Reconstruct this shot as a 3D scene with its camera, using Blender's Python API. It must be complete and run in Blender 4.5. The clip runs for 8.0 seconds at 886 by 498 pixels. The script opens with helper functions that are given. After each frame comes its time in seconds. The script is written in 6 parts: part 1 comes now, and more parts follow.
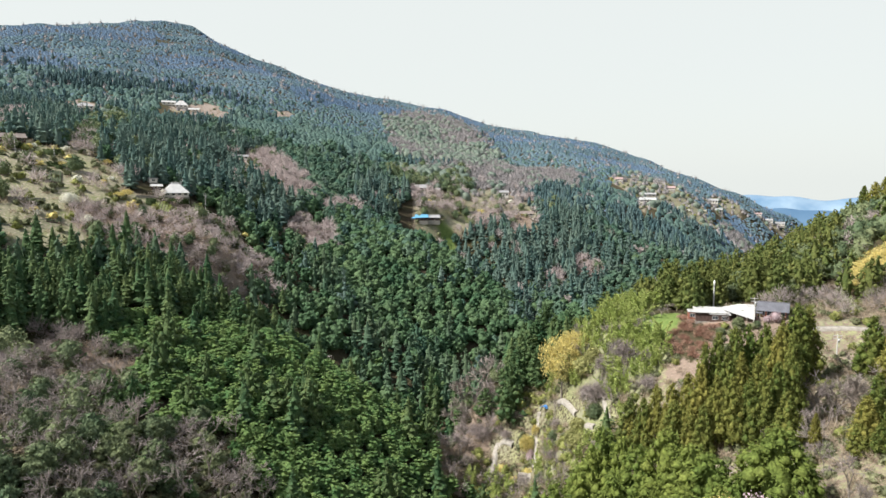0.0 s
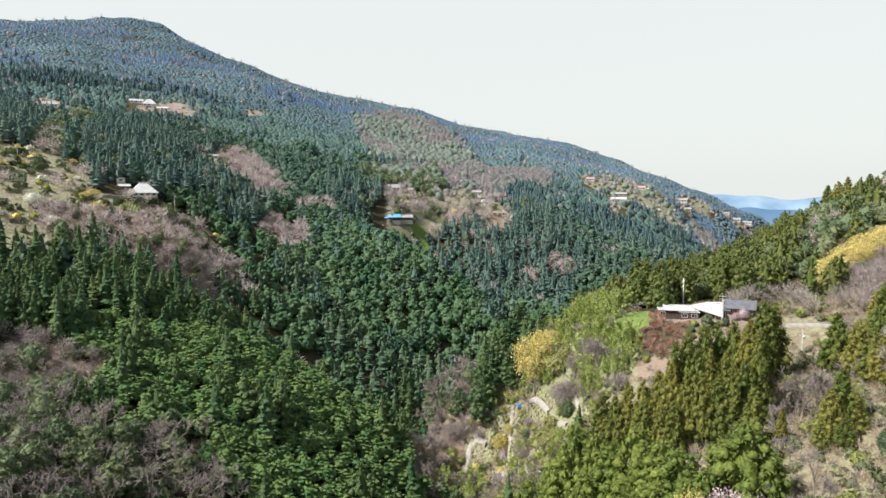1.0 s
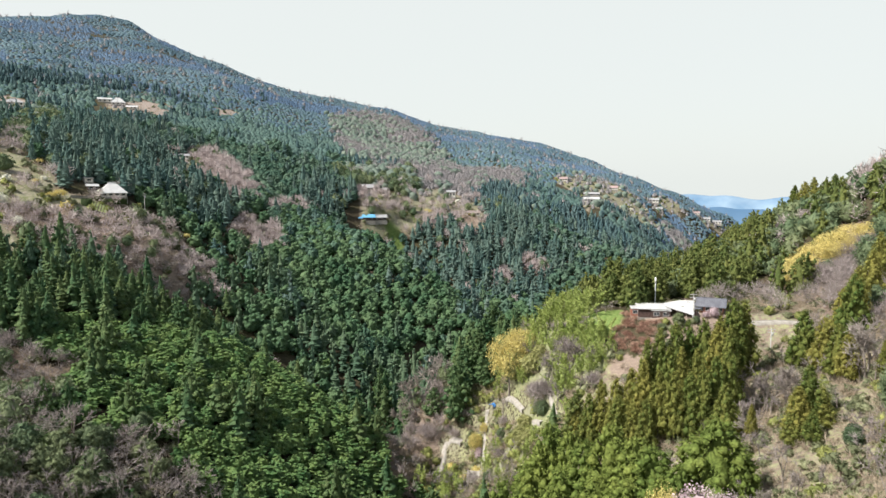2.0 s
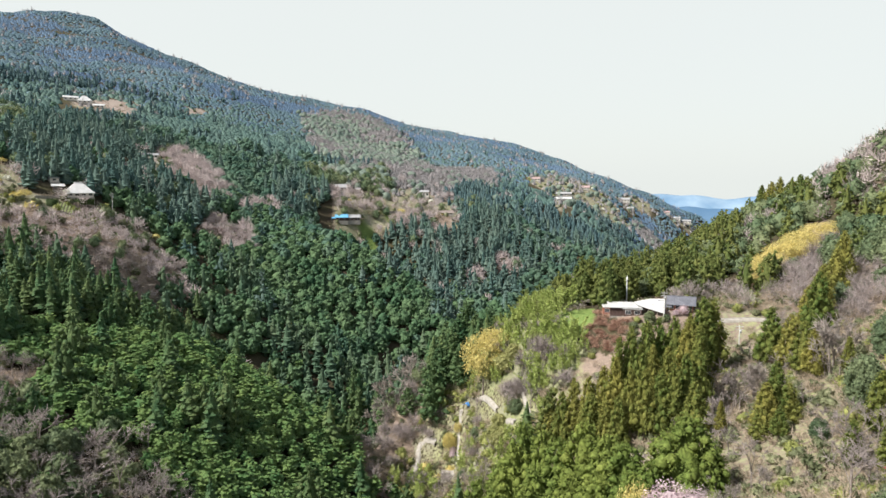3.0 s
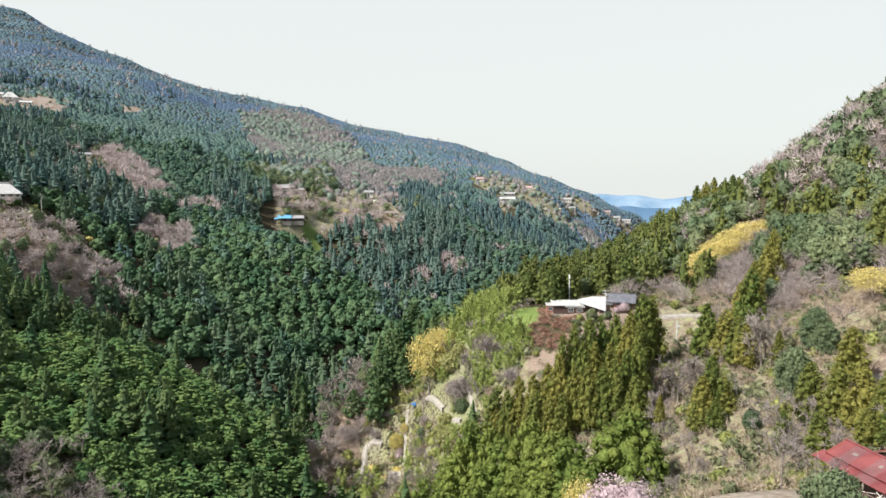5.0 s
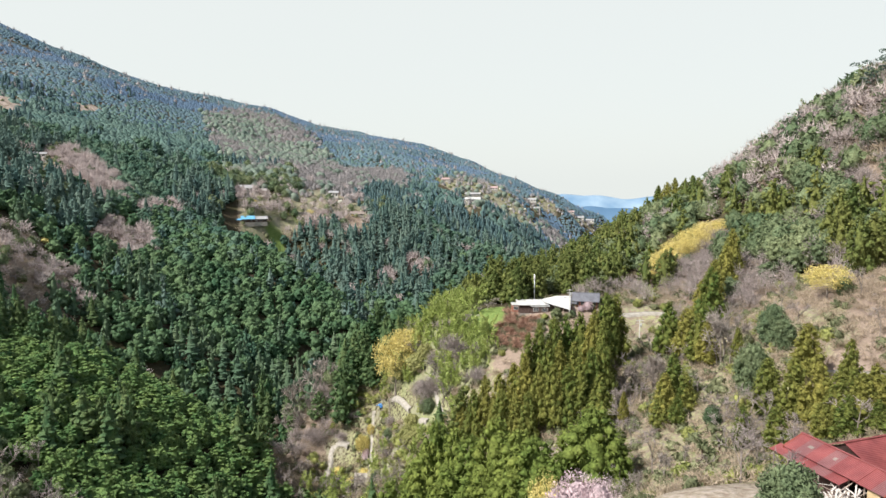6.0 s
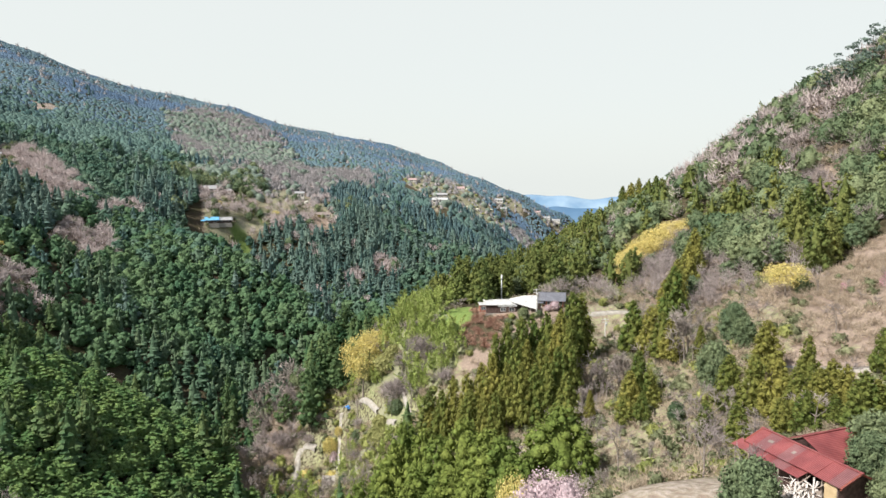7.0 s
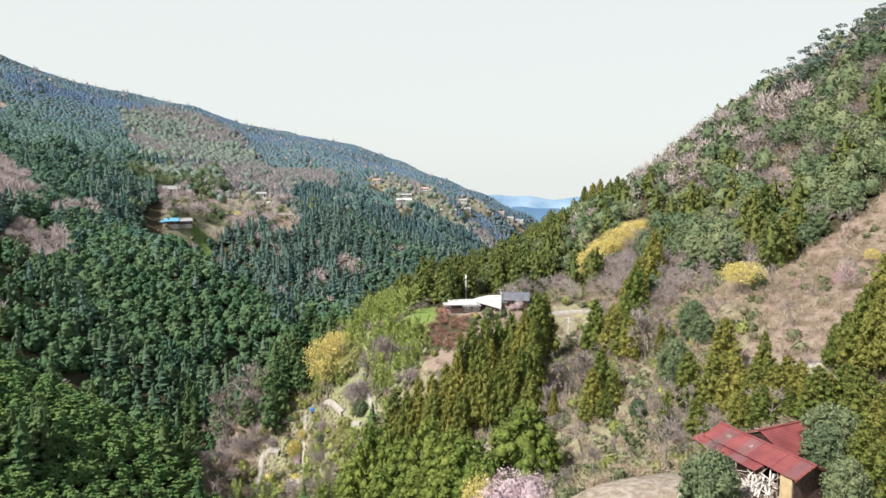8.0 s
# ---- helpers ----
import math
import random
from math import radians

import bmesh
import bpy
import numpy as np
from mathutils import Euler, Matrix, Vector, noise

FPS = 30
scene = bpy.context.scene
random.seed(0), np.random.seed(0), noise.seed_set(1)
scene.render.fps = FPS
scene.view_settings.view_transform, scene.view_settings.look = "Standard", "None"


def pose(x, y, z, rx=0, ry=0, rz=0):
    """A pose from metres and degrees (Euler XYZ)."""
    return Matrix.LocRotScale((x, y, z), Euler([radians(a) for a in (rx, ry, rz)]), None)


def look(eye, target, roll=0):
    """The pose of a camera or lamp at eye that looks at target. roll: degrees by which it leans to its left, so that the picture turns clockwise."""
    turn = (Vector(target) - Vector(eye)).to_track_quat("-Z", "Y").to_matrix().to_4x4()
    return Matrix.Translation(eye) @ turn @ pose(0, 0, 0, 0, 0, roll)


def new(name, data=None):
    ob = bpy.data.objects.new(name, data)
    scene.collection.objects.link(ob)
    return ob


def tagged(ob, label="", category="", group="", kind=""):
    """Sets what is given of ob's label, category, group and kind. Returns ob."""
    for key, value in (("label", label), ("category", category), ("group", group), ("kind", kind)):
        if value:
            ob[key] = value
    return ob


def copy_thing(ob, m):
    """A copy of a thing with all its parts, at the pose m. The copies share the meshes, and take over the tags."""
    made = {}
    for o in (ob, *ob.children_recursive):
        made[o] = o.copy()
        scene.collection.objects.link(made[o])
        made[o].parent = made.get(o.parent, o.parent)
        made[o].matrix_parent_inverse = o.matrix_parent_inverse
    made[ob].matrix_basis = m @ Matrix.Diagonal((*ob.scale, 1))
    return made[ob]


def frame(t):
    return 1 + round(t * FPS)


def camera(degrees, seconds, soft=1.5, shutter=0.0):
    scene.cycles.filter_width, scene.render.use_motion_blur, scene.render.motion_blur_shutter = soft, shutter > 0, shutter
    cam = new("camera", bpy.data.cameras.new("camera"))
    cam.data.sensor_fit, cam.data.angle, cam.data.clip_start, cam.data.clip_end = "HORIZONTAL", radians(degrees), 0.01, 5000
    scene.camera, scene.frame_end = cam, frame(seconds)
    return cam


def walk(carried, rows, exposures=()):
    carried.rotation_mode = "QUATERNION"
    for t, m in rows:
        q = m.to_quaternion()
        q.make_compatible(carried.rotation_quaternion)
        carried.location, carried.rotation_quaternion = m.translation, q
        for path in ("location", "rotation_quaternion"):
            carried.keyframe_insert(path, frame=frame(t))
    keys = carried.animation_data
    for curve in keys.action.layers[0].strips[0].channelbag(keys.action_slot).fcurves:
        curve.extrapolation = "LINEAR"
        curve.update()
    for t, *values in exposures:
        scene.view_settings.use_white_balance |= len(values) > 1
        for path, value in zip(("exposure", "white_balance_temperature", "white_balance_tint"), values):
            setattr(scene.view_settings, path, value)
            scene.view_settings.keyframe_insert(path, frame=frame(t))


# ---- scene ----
cam = camera(65.7, 8.0, soft=1.5)
PAN = [(0.0, 0, 0), (0.5, -1.17, 0.01), (1.0, -2.26, 0.02), (1.5, -3.30, 0.02), (3.0, -6.62, 0.03), (3.5, -7.66, 0.03), (4.0, -8.75, 0.01),
       (4.5, -9.91, 0.01), (6.0, -14.10, -0.02), (6.5, -15.50, -0.05), (7.0, -16.84, -0.06), (7.5, -18.28, -0.07), (8.0, -19.83, -0.09)]
walk(cam, [(t, pose(0, 0, 0, 90 - 5.54 - dip, 0, a)) for t, a, dip in PAN], [(0.0, 0.38), (8.0, 0.38)])

# ---- light: a hazy bright sky and a high spring sun from the side ----
SUN_AZ, SUN_EL = -108.0, 47.0          # degrees clockwise from north (+y), above the horizon
world = bpy.data.worlds.new("sky")
scene.world = world
world.use_nodes = True
wn, wl = world.node_tree.nodes, world.node_tree.links
sky = wn.new("ShaderNodeTexSky")
sky.sky_type, sky.sun_disc = "NISHITA", False
sky.sun_elevation, sky.sun_rotation = radians(SUN_EL), radians(SUN_AZ)
sky.dust_density, sky.air_density, sky.altitude = 3.0, 1.0, 300
# haze whitens the sky towards the horizon and thins out overhead
veil, up, split, thin = (wn.new("ShaderNode" + k) for k in ("MixRGB", "TexCoord", "SeparateXYZ", "MapRange"))
veil.inputs["Color2"].default_value = (8.6, 9.0, 8.7, 1)
for socket, value in (("From Min", 0.25), ("From Max", 0.66), ("To Min", 0.86), ("To Max", 0.10)):
    thin.inputs[socket].default_value = value
wl.new(up.outputs["Generated"], split.inputs["Vector"])
wl.new(split.outputs["Z"], thin.inputs["Value"])
wl.new(thin.outputs["Result"], veil.inputs["Fac"])
wl.new(sky.outputs["Color"], veil.inputs["Color1"])
wl.new(veil.outputs["Color"], wn["Background"].inputs["Color"])
wn["Background"].inputs["Strength"].default_value = 0.083
sun = new("sun", bpy.data.lights.new("sun", "SUN"))
sun.data.energy, sun.data.angle, sun.data.color = 5.0, radians(0.6), (1.0, 0.96, 0.90)
to_sun = Vector((math.sin(radians(SUN_AZ)) * math.cos(radians(SUN_EL)), math.cos(radians(SUN_AZ)) * math.cos(radians(SUN_EL)), math.sin(radians(SUN_EL))))
sun.matrix_world = look(to_sun * 800, (0, 0, 0))


# ---- materials ----
def material(name, dark, light, scale=1.0, rough=0.8, tone=0.0, island=0.0, bump=0.0, metal=0.0, detail=6, through_light=0.0, spec=0.3):
    """A surface whose colour wanders between two tones by noise, by tree (the tone attribute and the object) and by leaf clump."""
    m = bpy.data.materials.new(name)
    m.use_nodes = True
    n, l = m.node_tree.nodes, m.node_tree.links
    b = n["Principled BSDF"]
    geo = n.new("ShaderNodeTexCoord")
    tex = n.new("ShaderNodeTexNoise")
    tex.inputs["Scale"].default_value, tex.inputs["Detail"].default_value = scale, detail
    l.new(geo.outputs["Object"], tex.inputs["Vector"])
    ramp = n.new("ShaderNodeMapRange")
    ramp.inputs["From Min"].default_value, ramp.inputs["From Max"].default_value = 0.3, 0.7
    l.new(tex.outputs["Fac"], ramp.inputs["Value"])
    fac = ramp.outputs["Result"]

    def blend(value, weight):
        nonlocal fac
        mix = n.new("ShaderNodeMix")
        mix.inputs["Factor"].default_value = weight
        l.new(fac, mix.inputs["A"])
        l.new(value, mix.inputs["B"])
        fac = mix.outputs["Result"]

    if tone:
        at, info, add, wrap = n.new("ShaderNodeAttribute"), n.new("ShaderNodeObjectInfo"), n.new("ShaderNodeMath"), n.new("ShaderNodeMath")
        at.attribute_name = "tone"
        wrap.operation = "FRACT"
        l.new(at.outputs["Fac"], add.inputs[0])
        l.new(info.outputs["Random"], add.inputs[1])
        l.new(add.outputs["Value"], wrap.inputs[0])
        blend(wrap.outputs["Value"], tone)
    if island:
        blend(n.new("ShaderNodeNewGeometry").outputs["Random Per Island"], island)
    col = n.new("ShaderNodeMix")
    col.data_type = "RGBA"
    col.inputs["A"].default_value, col.inputs["B"].default_value = (*dark, 1), (*light, 1)
    l.new(fac, col.inputs["Factor"])
    l.new(col.outputs["Result"], b.inputs["Base Color"])
    b.inputs["Roughness"].default_value, b.inputs["Metallic"].default_value = rough, metal
    b.inputs["Specular IOR Level"].default_value = spec
    if bump:
        bp = n.new("ShaderNodeBump")
        bp.inputs["Strength"].default_value, bp.inputs["Distance"].default_value = bump, 0.3 / scale
        l.new(tex.outputs["Fac"], bp.inputs["Height"])
        l.new(bp.outputs["Normal"], b.inputs["Normal"])
    if through_light:
        tr, mx = n.new("ShaderNodeBsdfTranslucent"), n.new("ShaderNodeMixShader")
        l.new(col.outputs["Result"], tr.inputs["Color"])
        mx.inputs["Fac"].default_value = through_light
        l.new(b.outputs["BSDF"], mx.inputs[1])
        l.new(tr.outputs["BSDF"], mx.inputs[2])
        l.new(mx.outputs["Shader"], n["Material Output"].inputs["Surface"])
    return m


def leaf(name, dark, light, tone=0.55, island=0.15, scale=0.35, relief=0.9):
    m = material(name, dark, light, scale=scale, rough=0.75, tone=tone, island=island, through_light=0.16, spec=0.14, detail=3)
    n, l = m.node_tree.nodes, m.node_tree.links
    co, grain, spread_, dapple, bp = (n.new("ShaderNode" + k) for k in ("TexCoord", "TexNoise", "MapRange", "Mix", "Bump"))
    grain.inputs["Scale"].default_value, grain.inputs["Detail"].default_value = 1.9, 2.0
    spread_.inputs["From Min"].default_value, spread_.inputs["From Max"].default_value = 0.32, 0.68
    spread_.inputs["To Min"].default_value, spread_.inputs["To Max"].default_value = 0.62, 1.36
    l.new(co.outputs["Object"], grain.inputs["Vector"])
    l.new(grain.outputs["Fac"], spread_.inputs["Value"])
    base = n["Principled BSDF"].inputs["Base Color"]
    dapple.data_type, dapple.blend_type = "RGBA", "MULTIPLY"
    dapple.inputs["Factor"].default_value = 1.0
    l.new(base.links[0].from_socket, dapple.inputs["A"])
    l.new(spread_.outputs["Result"], dapple.inputs["B"])
    l.new(dapple.outputs["Result"], base)
    bp.inputs["Strength"].default_value, bp.inputs["Distance"].default_value = relief, 0.35
    l.new(grain.outputs["Fac"], bp.inputs["Height"])
    l.new(bp.outputs["Normal"], n["Principled BSDF"].inputs["Normal"])
    return m


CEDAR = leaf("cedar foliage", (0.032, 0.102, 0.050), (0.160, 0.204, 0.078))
# warmer, brighter copies: the sunlit look of the spur is in the colour
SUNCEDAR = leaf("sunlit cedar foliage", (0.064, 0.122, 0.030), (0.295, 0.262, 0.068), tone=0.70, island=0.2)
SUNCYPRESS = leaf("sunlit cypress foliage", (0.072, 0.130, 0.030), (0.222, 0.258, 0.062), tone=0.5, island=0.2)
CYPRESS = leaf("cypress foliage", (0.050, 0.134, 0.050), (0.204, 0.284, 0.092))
# haze painted into the colour: foliage paled and blued for its distance
HAZED_MOUNTAIN = leaf("mountain forest foliage with haze blue", (0.104, 0.170, 0.262), (0.162, 0.240, 0.326), tone=0.2, island=0.0, scale=0.012, relief=0.2)
# a slight haze blue is mixed into this green
DARKPINE = leaf("far cedar foliage", (0.045, 0.116, 0.080), (0.172, 0.234, 0.132), scale=0.03)
EVERGREEN = leaf("evergreen broadleaf foliage", (0.074, 0.132, 0.074), (0.250, 0.282, 0.146), tone=0.7)
# upper slopes and mountain: the next four colours hold the haze's blue
HAZED_FARPINE = leaf("cedar foliage of the upper slopes with haze blue", (0.062, 0.130, 0.148), (0.152, 0.222, 0.212), tone=0.40, island=0.0, scale=0.03, relief=0.4)
HAZED_FARCYPRESS = leaf("cypress foliage of the upper slopes with haze blue", (0.076, 0.146, 0.136), (0.152, 0.226, 0.184), tone=0.3, island=0.0, scale=0.012, relief=0.3)
HAZED_HIGHCYPRESS = leaf("cypress foliage of the mountain with haze blue", (0.096, 0.164, 0.206), (0.160, 0.236, 0.258), tone=0.2, island=0.0, scale=0.012, relief=0.2)
HAZED_FARBROAD = leaf("broadleaf foliage of the upper slopes with haze blue", (0.130, 0.190, 0.160), (0.270, 0.320, 0.250), tone=0.6, island=0.1, scale=0.03, relief=0.4)
HILLCEDAR = leaf("olive cedar foliage", (0.062, 0.112, 0.034), (0.225, 0.232, 0.070), tone=0.55, island=0.2)
# middle slopes: greens shifted to blue in place of haze
HAZED_UPPERPINE = leaf("cedar foliage of the middle slopes with haze blue", (0.062, 0.138, 0.132), (0.194, 0.262, 0.208), scale=0.03)
HAZED_UPPEROAK = leaf("evergreen foliage of the middle slopes with haze blue", (0.052, 0.126, 0.094), (0.152, 0.226, 0.148), scale=0.03)
# this green has a little haze blue in it as well
OAK = leaf("far evergreen foliage", (0.046, 0.118, 0.064), (0.155, 0.232, 0.110), scale=0.03)
PINE = leaf("pine foliage", (0.095, 0.145, 0.125), (0.195, 0.250, 0.205))
# twig colour greyed and blued to stand in for haze
HAZED_FARBARE = leaf("distant leafless wood greyed with haze", (0.260, 0.250, 0.255), (0.400, 0.375, 0.370), tone=0.3, island=0.1, relief=0.3)
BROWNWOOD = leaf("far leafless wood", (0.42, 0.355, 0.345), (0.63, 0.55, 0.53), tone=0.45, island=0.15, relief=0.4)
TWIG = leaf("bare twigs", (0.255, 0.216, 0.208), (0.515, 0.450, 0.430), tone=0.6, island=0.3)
PALETWIG = leaf("pale bare twigs", (0.269, 0.224, 0.202), (0.470, 0.426, 0.381))
BAMBOO = leaf("bamboo foliage", (0.24, 0.33, 0.08), (0.52, 0.57, 0.21), tone=0.45)
YELLOW = leaf("yellow blossom", (0.54, 0.45, 0.15), (0.78, 0.68, 0.29), tone=0.3, island=0.15, relief=0.4)
LIME = leaf("young leaves", (0.17, 0.20, 0.06), (0.34, 0.35, 0.12))
BUDLEAF = leaf("budding leaves", (0.20, 0.215, 0.075), (0.44, 0.43, 0.19), tone=0.5)
PINK = leaf("pale pink blossom", (0.42, 0.31, 0.335), (0.70, 0.575, 0.60), tone=0.2, island=0.6)
MAGENTA = leaf("deep pink blossom", (0.500, 0.200, 0.300), (0.780, 0.420, 0.540))
WHITE = leaf("white blossom", (0.640, 0.620, 0.500), (0.880, 0.880, 0.790), island=0.3)
BROWNBUSH = leaf("dry brush", (0.27, 0.212, 0.155), (0.53, 0.445, 0.34))
REDBUSH = leaf("reddish brush", (0.28, 0.155, 0.115), (0.50, 0.335, 0.25))
GREYBUSH = leaf("grey green brush", (0.090, 0.112, 0.056), (0.269, 0.280, 0.157))
BARK = material("cedar bark", (0.10, 0.07, 0.05), (0.26, 0.20, 0.16), scale=2.5, bump=0.4)
GREYBARK = material("grey bark", (0.16, 0.13, 0.11), (0.34, 0.30, 0.27), scale=2.5, bump=0.4)
# backdrop colours: the blue of the air is painted on both ranges
FAR_HAZE_BLUE = material("distant woods in haze blue", (0.075, 0.15, 0.25), (0.11, 0.19, 0.29), scale=0.004, rough=1.0, spec=0.0)
FAR_HAZE_PALE = material("distant range in pale haze blue", (0.13, 0.23, 0.35), (0.27, 0.37, 0.47), scale=0.006, rough=1.0, spec=0.0)


# ---- the lie of the land ----
RIDGES = {
    "main_crest": [(-1079, 1042, 176), (-958, 1154, 240), (-798, 1270, 268), (-754, 1354, 211), (-618, 1367, 309), (-496, 1394, 315), (-428, 1385, 254), (-319, 1394, 220), (-209, 1405, 183), (-97, 1427, 168), (89, 1447, 110), (283, 1473, 94), (516, 1515, 8), (685, 1556, -33), (836, 1594, -100)],
    "upper_bench": [(-475, 541, 62), (-389, 629, 70), (-325, 642, 67), (-263, 713, 74), (-185, 830, 74), (-65, 948, 59), (59, 948, 33), (165, 936, 11), (252, 916, 1), (323, 946, -11), (464, 1052, -42), (581, 1163, -77)],
    "lower_bench": [(-289, 327, 17), (-240, 386, 24), (-209, 353, 7), (-173, 362, -2), (-149, 382, -8), (-160, 537, 15), (-118, 506, -4), (-78, 514, -19), (-22, 620, -8), (-9, 580, -27), (69, 616, -33), (239, 795, -20), (250, 749, -34)],
    "orchard_edge": [(-186, 307, -13), (-160, 321, -19), (-132, 329, -27), (-111, 332, -36)],
    "near_left_crest": [(-199, 204, -29), (-172, 266, -34), (-145, 277, -39), (-115, 282, -44), (-87, 271, -60), (-59, 265, -67), (-29, 261, -85), (-5, 258, -100), (12, 244, -113), (20, 223, -120)],
    "near_left_face": [(-139, 168, -54), (-134, 204, -59), (-84, 125, -66), (-88, 163, -67), (-54, 163, -84), (-67, 205, -75), (-33, 210, -92), (-11, 207, -106)],
    "gully": [(-125, 311, -39), (-115, 320, -45), (-103, 326, -56), (-81, 317, -74), (-36, 315, -108), (-5, 311, -117)],
    "ravine": [(7, 560, -78), (36, 499, -93), (64, 432, -106)],
    "mid_spur_crest": [(-102, 371, -43), (-78, 421, -44), (-55, 461, -40), (-34, 485, -37), (-10, 482, -41), (18, 464, -59), (42, 435, -78), (54, 402, -90)],
    "mid_spur_face": [(-56, 363, -71), (-19, 350, -95), (5, 410, -79)],
    "far_spur_crest": [(40, 564, -52), (87, 604, -40), (146, 644, -40), (189, 664, -56), (252, 653, -69), (260, 596, -79)],
    "far_spur_face": [(49, 508, -71), (95, 532, -79), (163, 536, -84), (98, 444, -90)],
    "house_terrace": [(70, 242, -47), (83, 220, -46), (98, 214, -45.2), (110, 212, -44.4), (122, 210, -44.4)],
    "house_back": [(82, 243, -46), (92, 241, -44.8), (108, 236, -44), (120, 233, -43.4), (121, 222, -43)],
    "spur_nose": [(36, 269, -90), (30, 273, -95), (41, 273, -88), (43, 291, -74), (35, 289, -79), (57, 246, -57), (49, 252, -65), (44, 258, -74), (44, 256, -86), (40, 262, -91), (33, 274, -89), (24, 279, -99), (14, 291, -98), (4, 285, -113)],
    "lane": [(38, 262, -106), (34, 251, -111), (22, 273, -108), (19, 264, -114)],
    "spur_back": [(55, 280, -70), (75, 283, -59), (102, 309, -57), (125, 323, -53), (153, 339, -50), (185, 352, -38), (201, 347, -22)],
    "right_crest": [(202, 352, -24), (224, 328, -12), (232, 296, 10), (241, 266, 27), (243, 241, 33), (249, 221, 39), (256, 200, 54), (271, 165, 80)],
    "right_slope": [(154, 248, -41), (192, 262, -23), (184, 212, -25), (144, 151, -29), (135, 126, -30), (170, 137, -23), (197, 167, -12), (192, 125, -12), (120, 95, -35)],
    "cedar_foot": [(68, 160, -65), (56, 199, -73), (97, 160, -57), (100, 142, -48), (106, 127, -42), (118, 203, -53), (50, 148, -78), (61, 119, -66)],
    "terrace": [(48, 76, -41), (54, 75, -40), (63, 73, -40), (67, 61, -38), (78, 70, -39), (72, 79, -42), (97, 98, -44), (97, 73, -36)],
    "main_valley": [(-30, 89, -107), (7, 149, -114), (12, 207, -119), (-2, 295, -133), (42, 359, -129), (112, 417, -126), (230, 540, -128), (420, 800, -132), (700, 1300, -150), (1100, 2100, -190)],
    "drone_knoll": [(0, 0, -66), (60, 45, -54), (115, 14, -34), (-89, 30, -92), (-153, 76, -84)],
    "behind": [(0, -325, -65), (313, -209, 63), (-321, -107, -43), (500, 0, 120), (-700, 300, 60), (-1500, 200, 200), (0, -1500, 150), (1000, -800, 250), (-1200, -900, 200)],
    "back_of_hill": [(330, 480, -70), (520, 520, -20), (600, 300, 100), (800, 700, -40), (700, 100, 150)],
    "behind_crest": [(-900, 2100, 180), (0, 2300, 60), (600, 2300, -60), (-1800, 1500, 250)],
    "plain": [(1500, 3000, -280), (1000, 3800, -260), (2600, 3000, -200), (0, 4200, -50), (-2500, 3500, 100), (3500, 1500, 0), (-4500, 0, 100), (0, -4500, 100), (4500, 0, 50), (2500, 4200, -320), (2000, 4300, -320)],
}

def spread(line, step):
    """Points along a ridge or valley line, about one step apart."""
    out = [line[0]]
    for a, b in zip(line[:-1], line[1:]):
        n = max(1, int(math.dist(a[:2], b[:2]) / step))
        out += [tuple(np.add(a, np.multiply(np.subtract(b, a), k / n))) for k in range(1, n + 1)]
    return out


CONNECTED = {"main_crest", "upper_bench", "near_left_crest", "mid_spur_crest", "far_spur_crest", "main_valley",
             "house_terrace", "right_crest", "spur_back", "gully"}
SPOTS = []
for ridge, line in RIDGES.items():
    SPOTS += spread(line, 45 if math.hypot(*line[1][:2]) < 700 else 110) if ridge in CONNECTED else line
SPOTS = np.array(SPOTS, float)


def kernel(x, y):
    return np.sqrt((x[:, None] - SPOTS[:, 0]) ** 2 + (y[:, None] - SPOTS[:, 1]) ** 2 + 9.0 ** 2)


def solve_land():
    n = len(SPOTS)
    a = np.zeros((n + 1, n + 1))
    a[:n, :n] = kernel(SPOTS[:, 0], SPOTS[:, 1]) - 1.0 * np.eye(n)
    a[:n, n] = a[n, :n] = 1
    return np.linalg.solve(a, np.append(SPOTS[:, 2], 0))


LAND = solve_land()


def height(x, y):
    """The ground's height over the plan: smooth between the ridge and valley lines, with small swells and gullies."""
    x, y = np.atleast_1d(np.asarray(x, float)), np.atleast_1d(np.asarray(y, float))
    z = np.empty_like(x)
    for i in range(0, len(x), 20000):
        z[i:i + 20000] = kernel(x[i:i + 20000], y[i:i + 20000]) @ LAND[:-1] + LAND[-1]
    far = np.clip(np.hypot(x, y) / 450 - 0.5, 0.06, 2.5)
    w = 1.1 * np.sin(x / 17 + 1.3 * np.sin(y / 23)) * np.sin(y / 19 + 0.7 * np.sin(x / 29))
    w += 3.2 * np.sin(x / 61 + 2 + 1.1 * np.sin(y / 83)) * np.sin(y / 97 + 0.9 * np.sin(x / 71))
    return z + w * far

# kind of cover, centre of the patch, half width across and along, and its turn clockwise from north
COVER = [
    ("orchard", -200, 357, 54, 96, -29),
    ("orchard", -147, 369, 36, 24, -22),
    ("bare", -131, 334, 44, 20, -21),
    ("bare", -112, 361, 19, 24, -17),
    ("bare", -116, 322, 16, 6, -20),
    ("bare", -128, 549, 30, 76, -13),
    ("bare", -84, 443, 22, 24, -11),
    ("bare", -12, 1030, 81, 218, -1),
    ("bare", 75, 791, 72, 130, 5),
    ("orchard", 8, 599, 31, 18, 1),
    ("orchard", 36, 669, 44, 42, 3),
    ("bare", 70, 702, 22, 66, 6),
    ("bare", 48, 603, 30, 22, 5),
    ("orchard", 291, 894, 62, 105, 18),
]
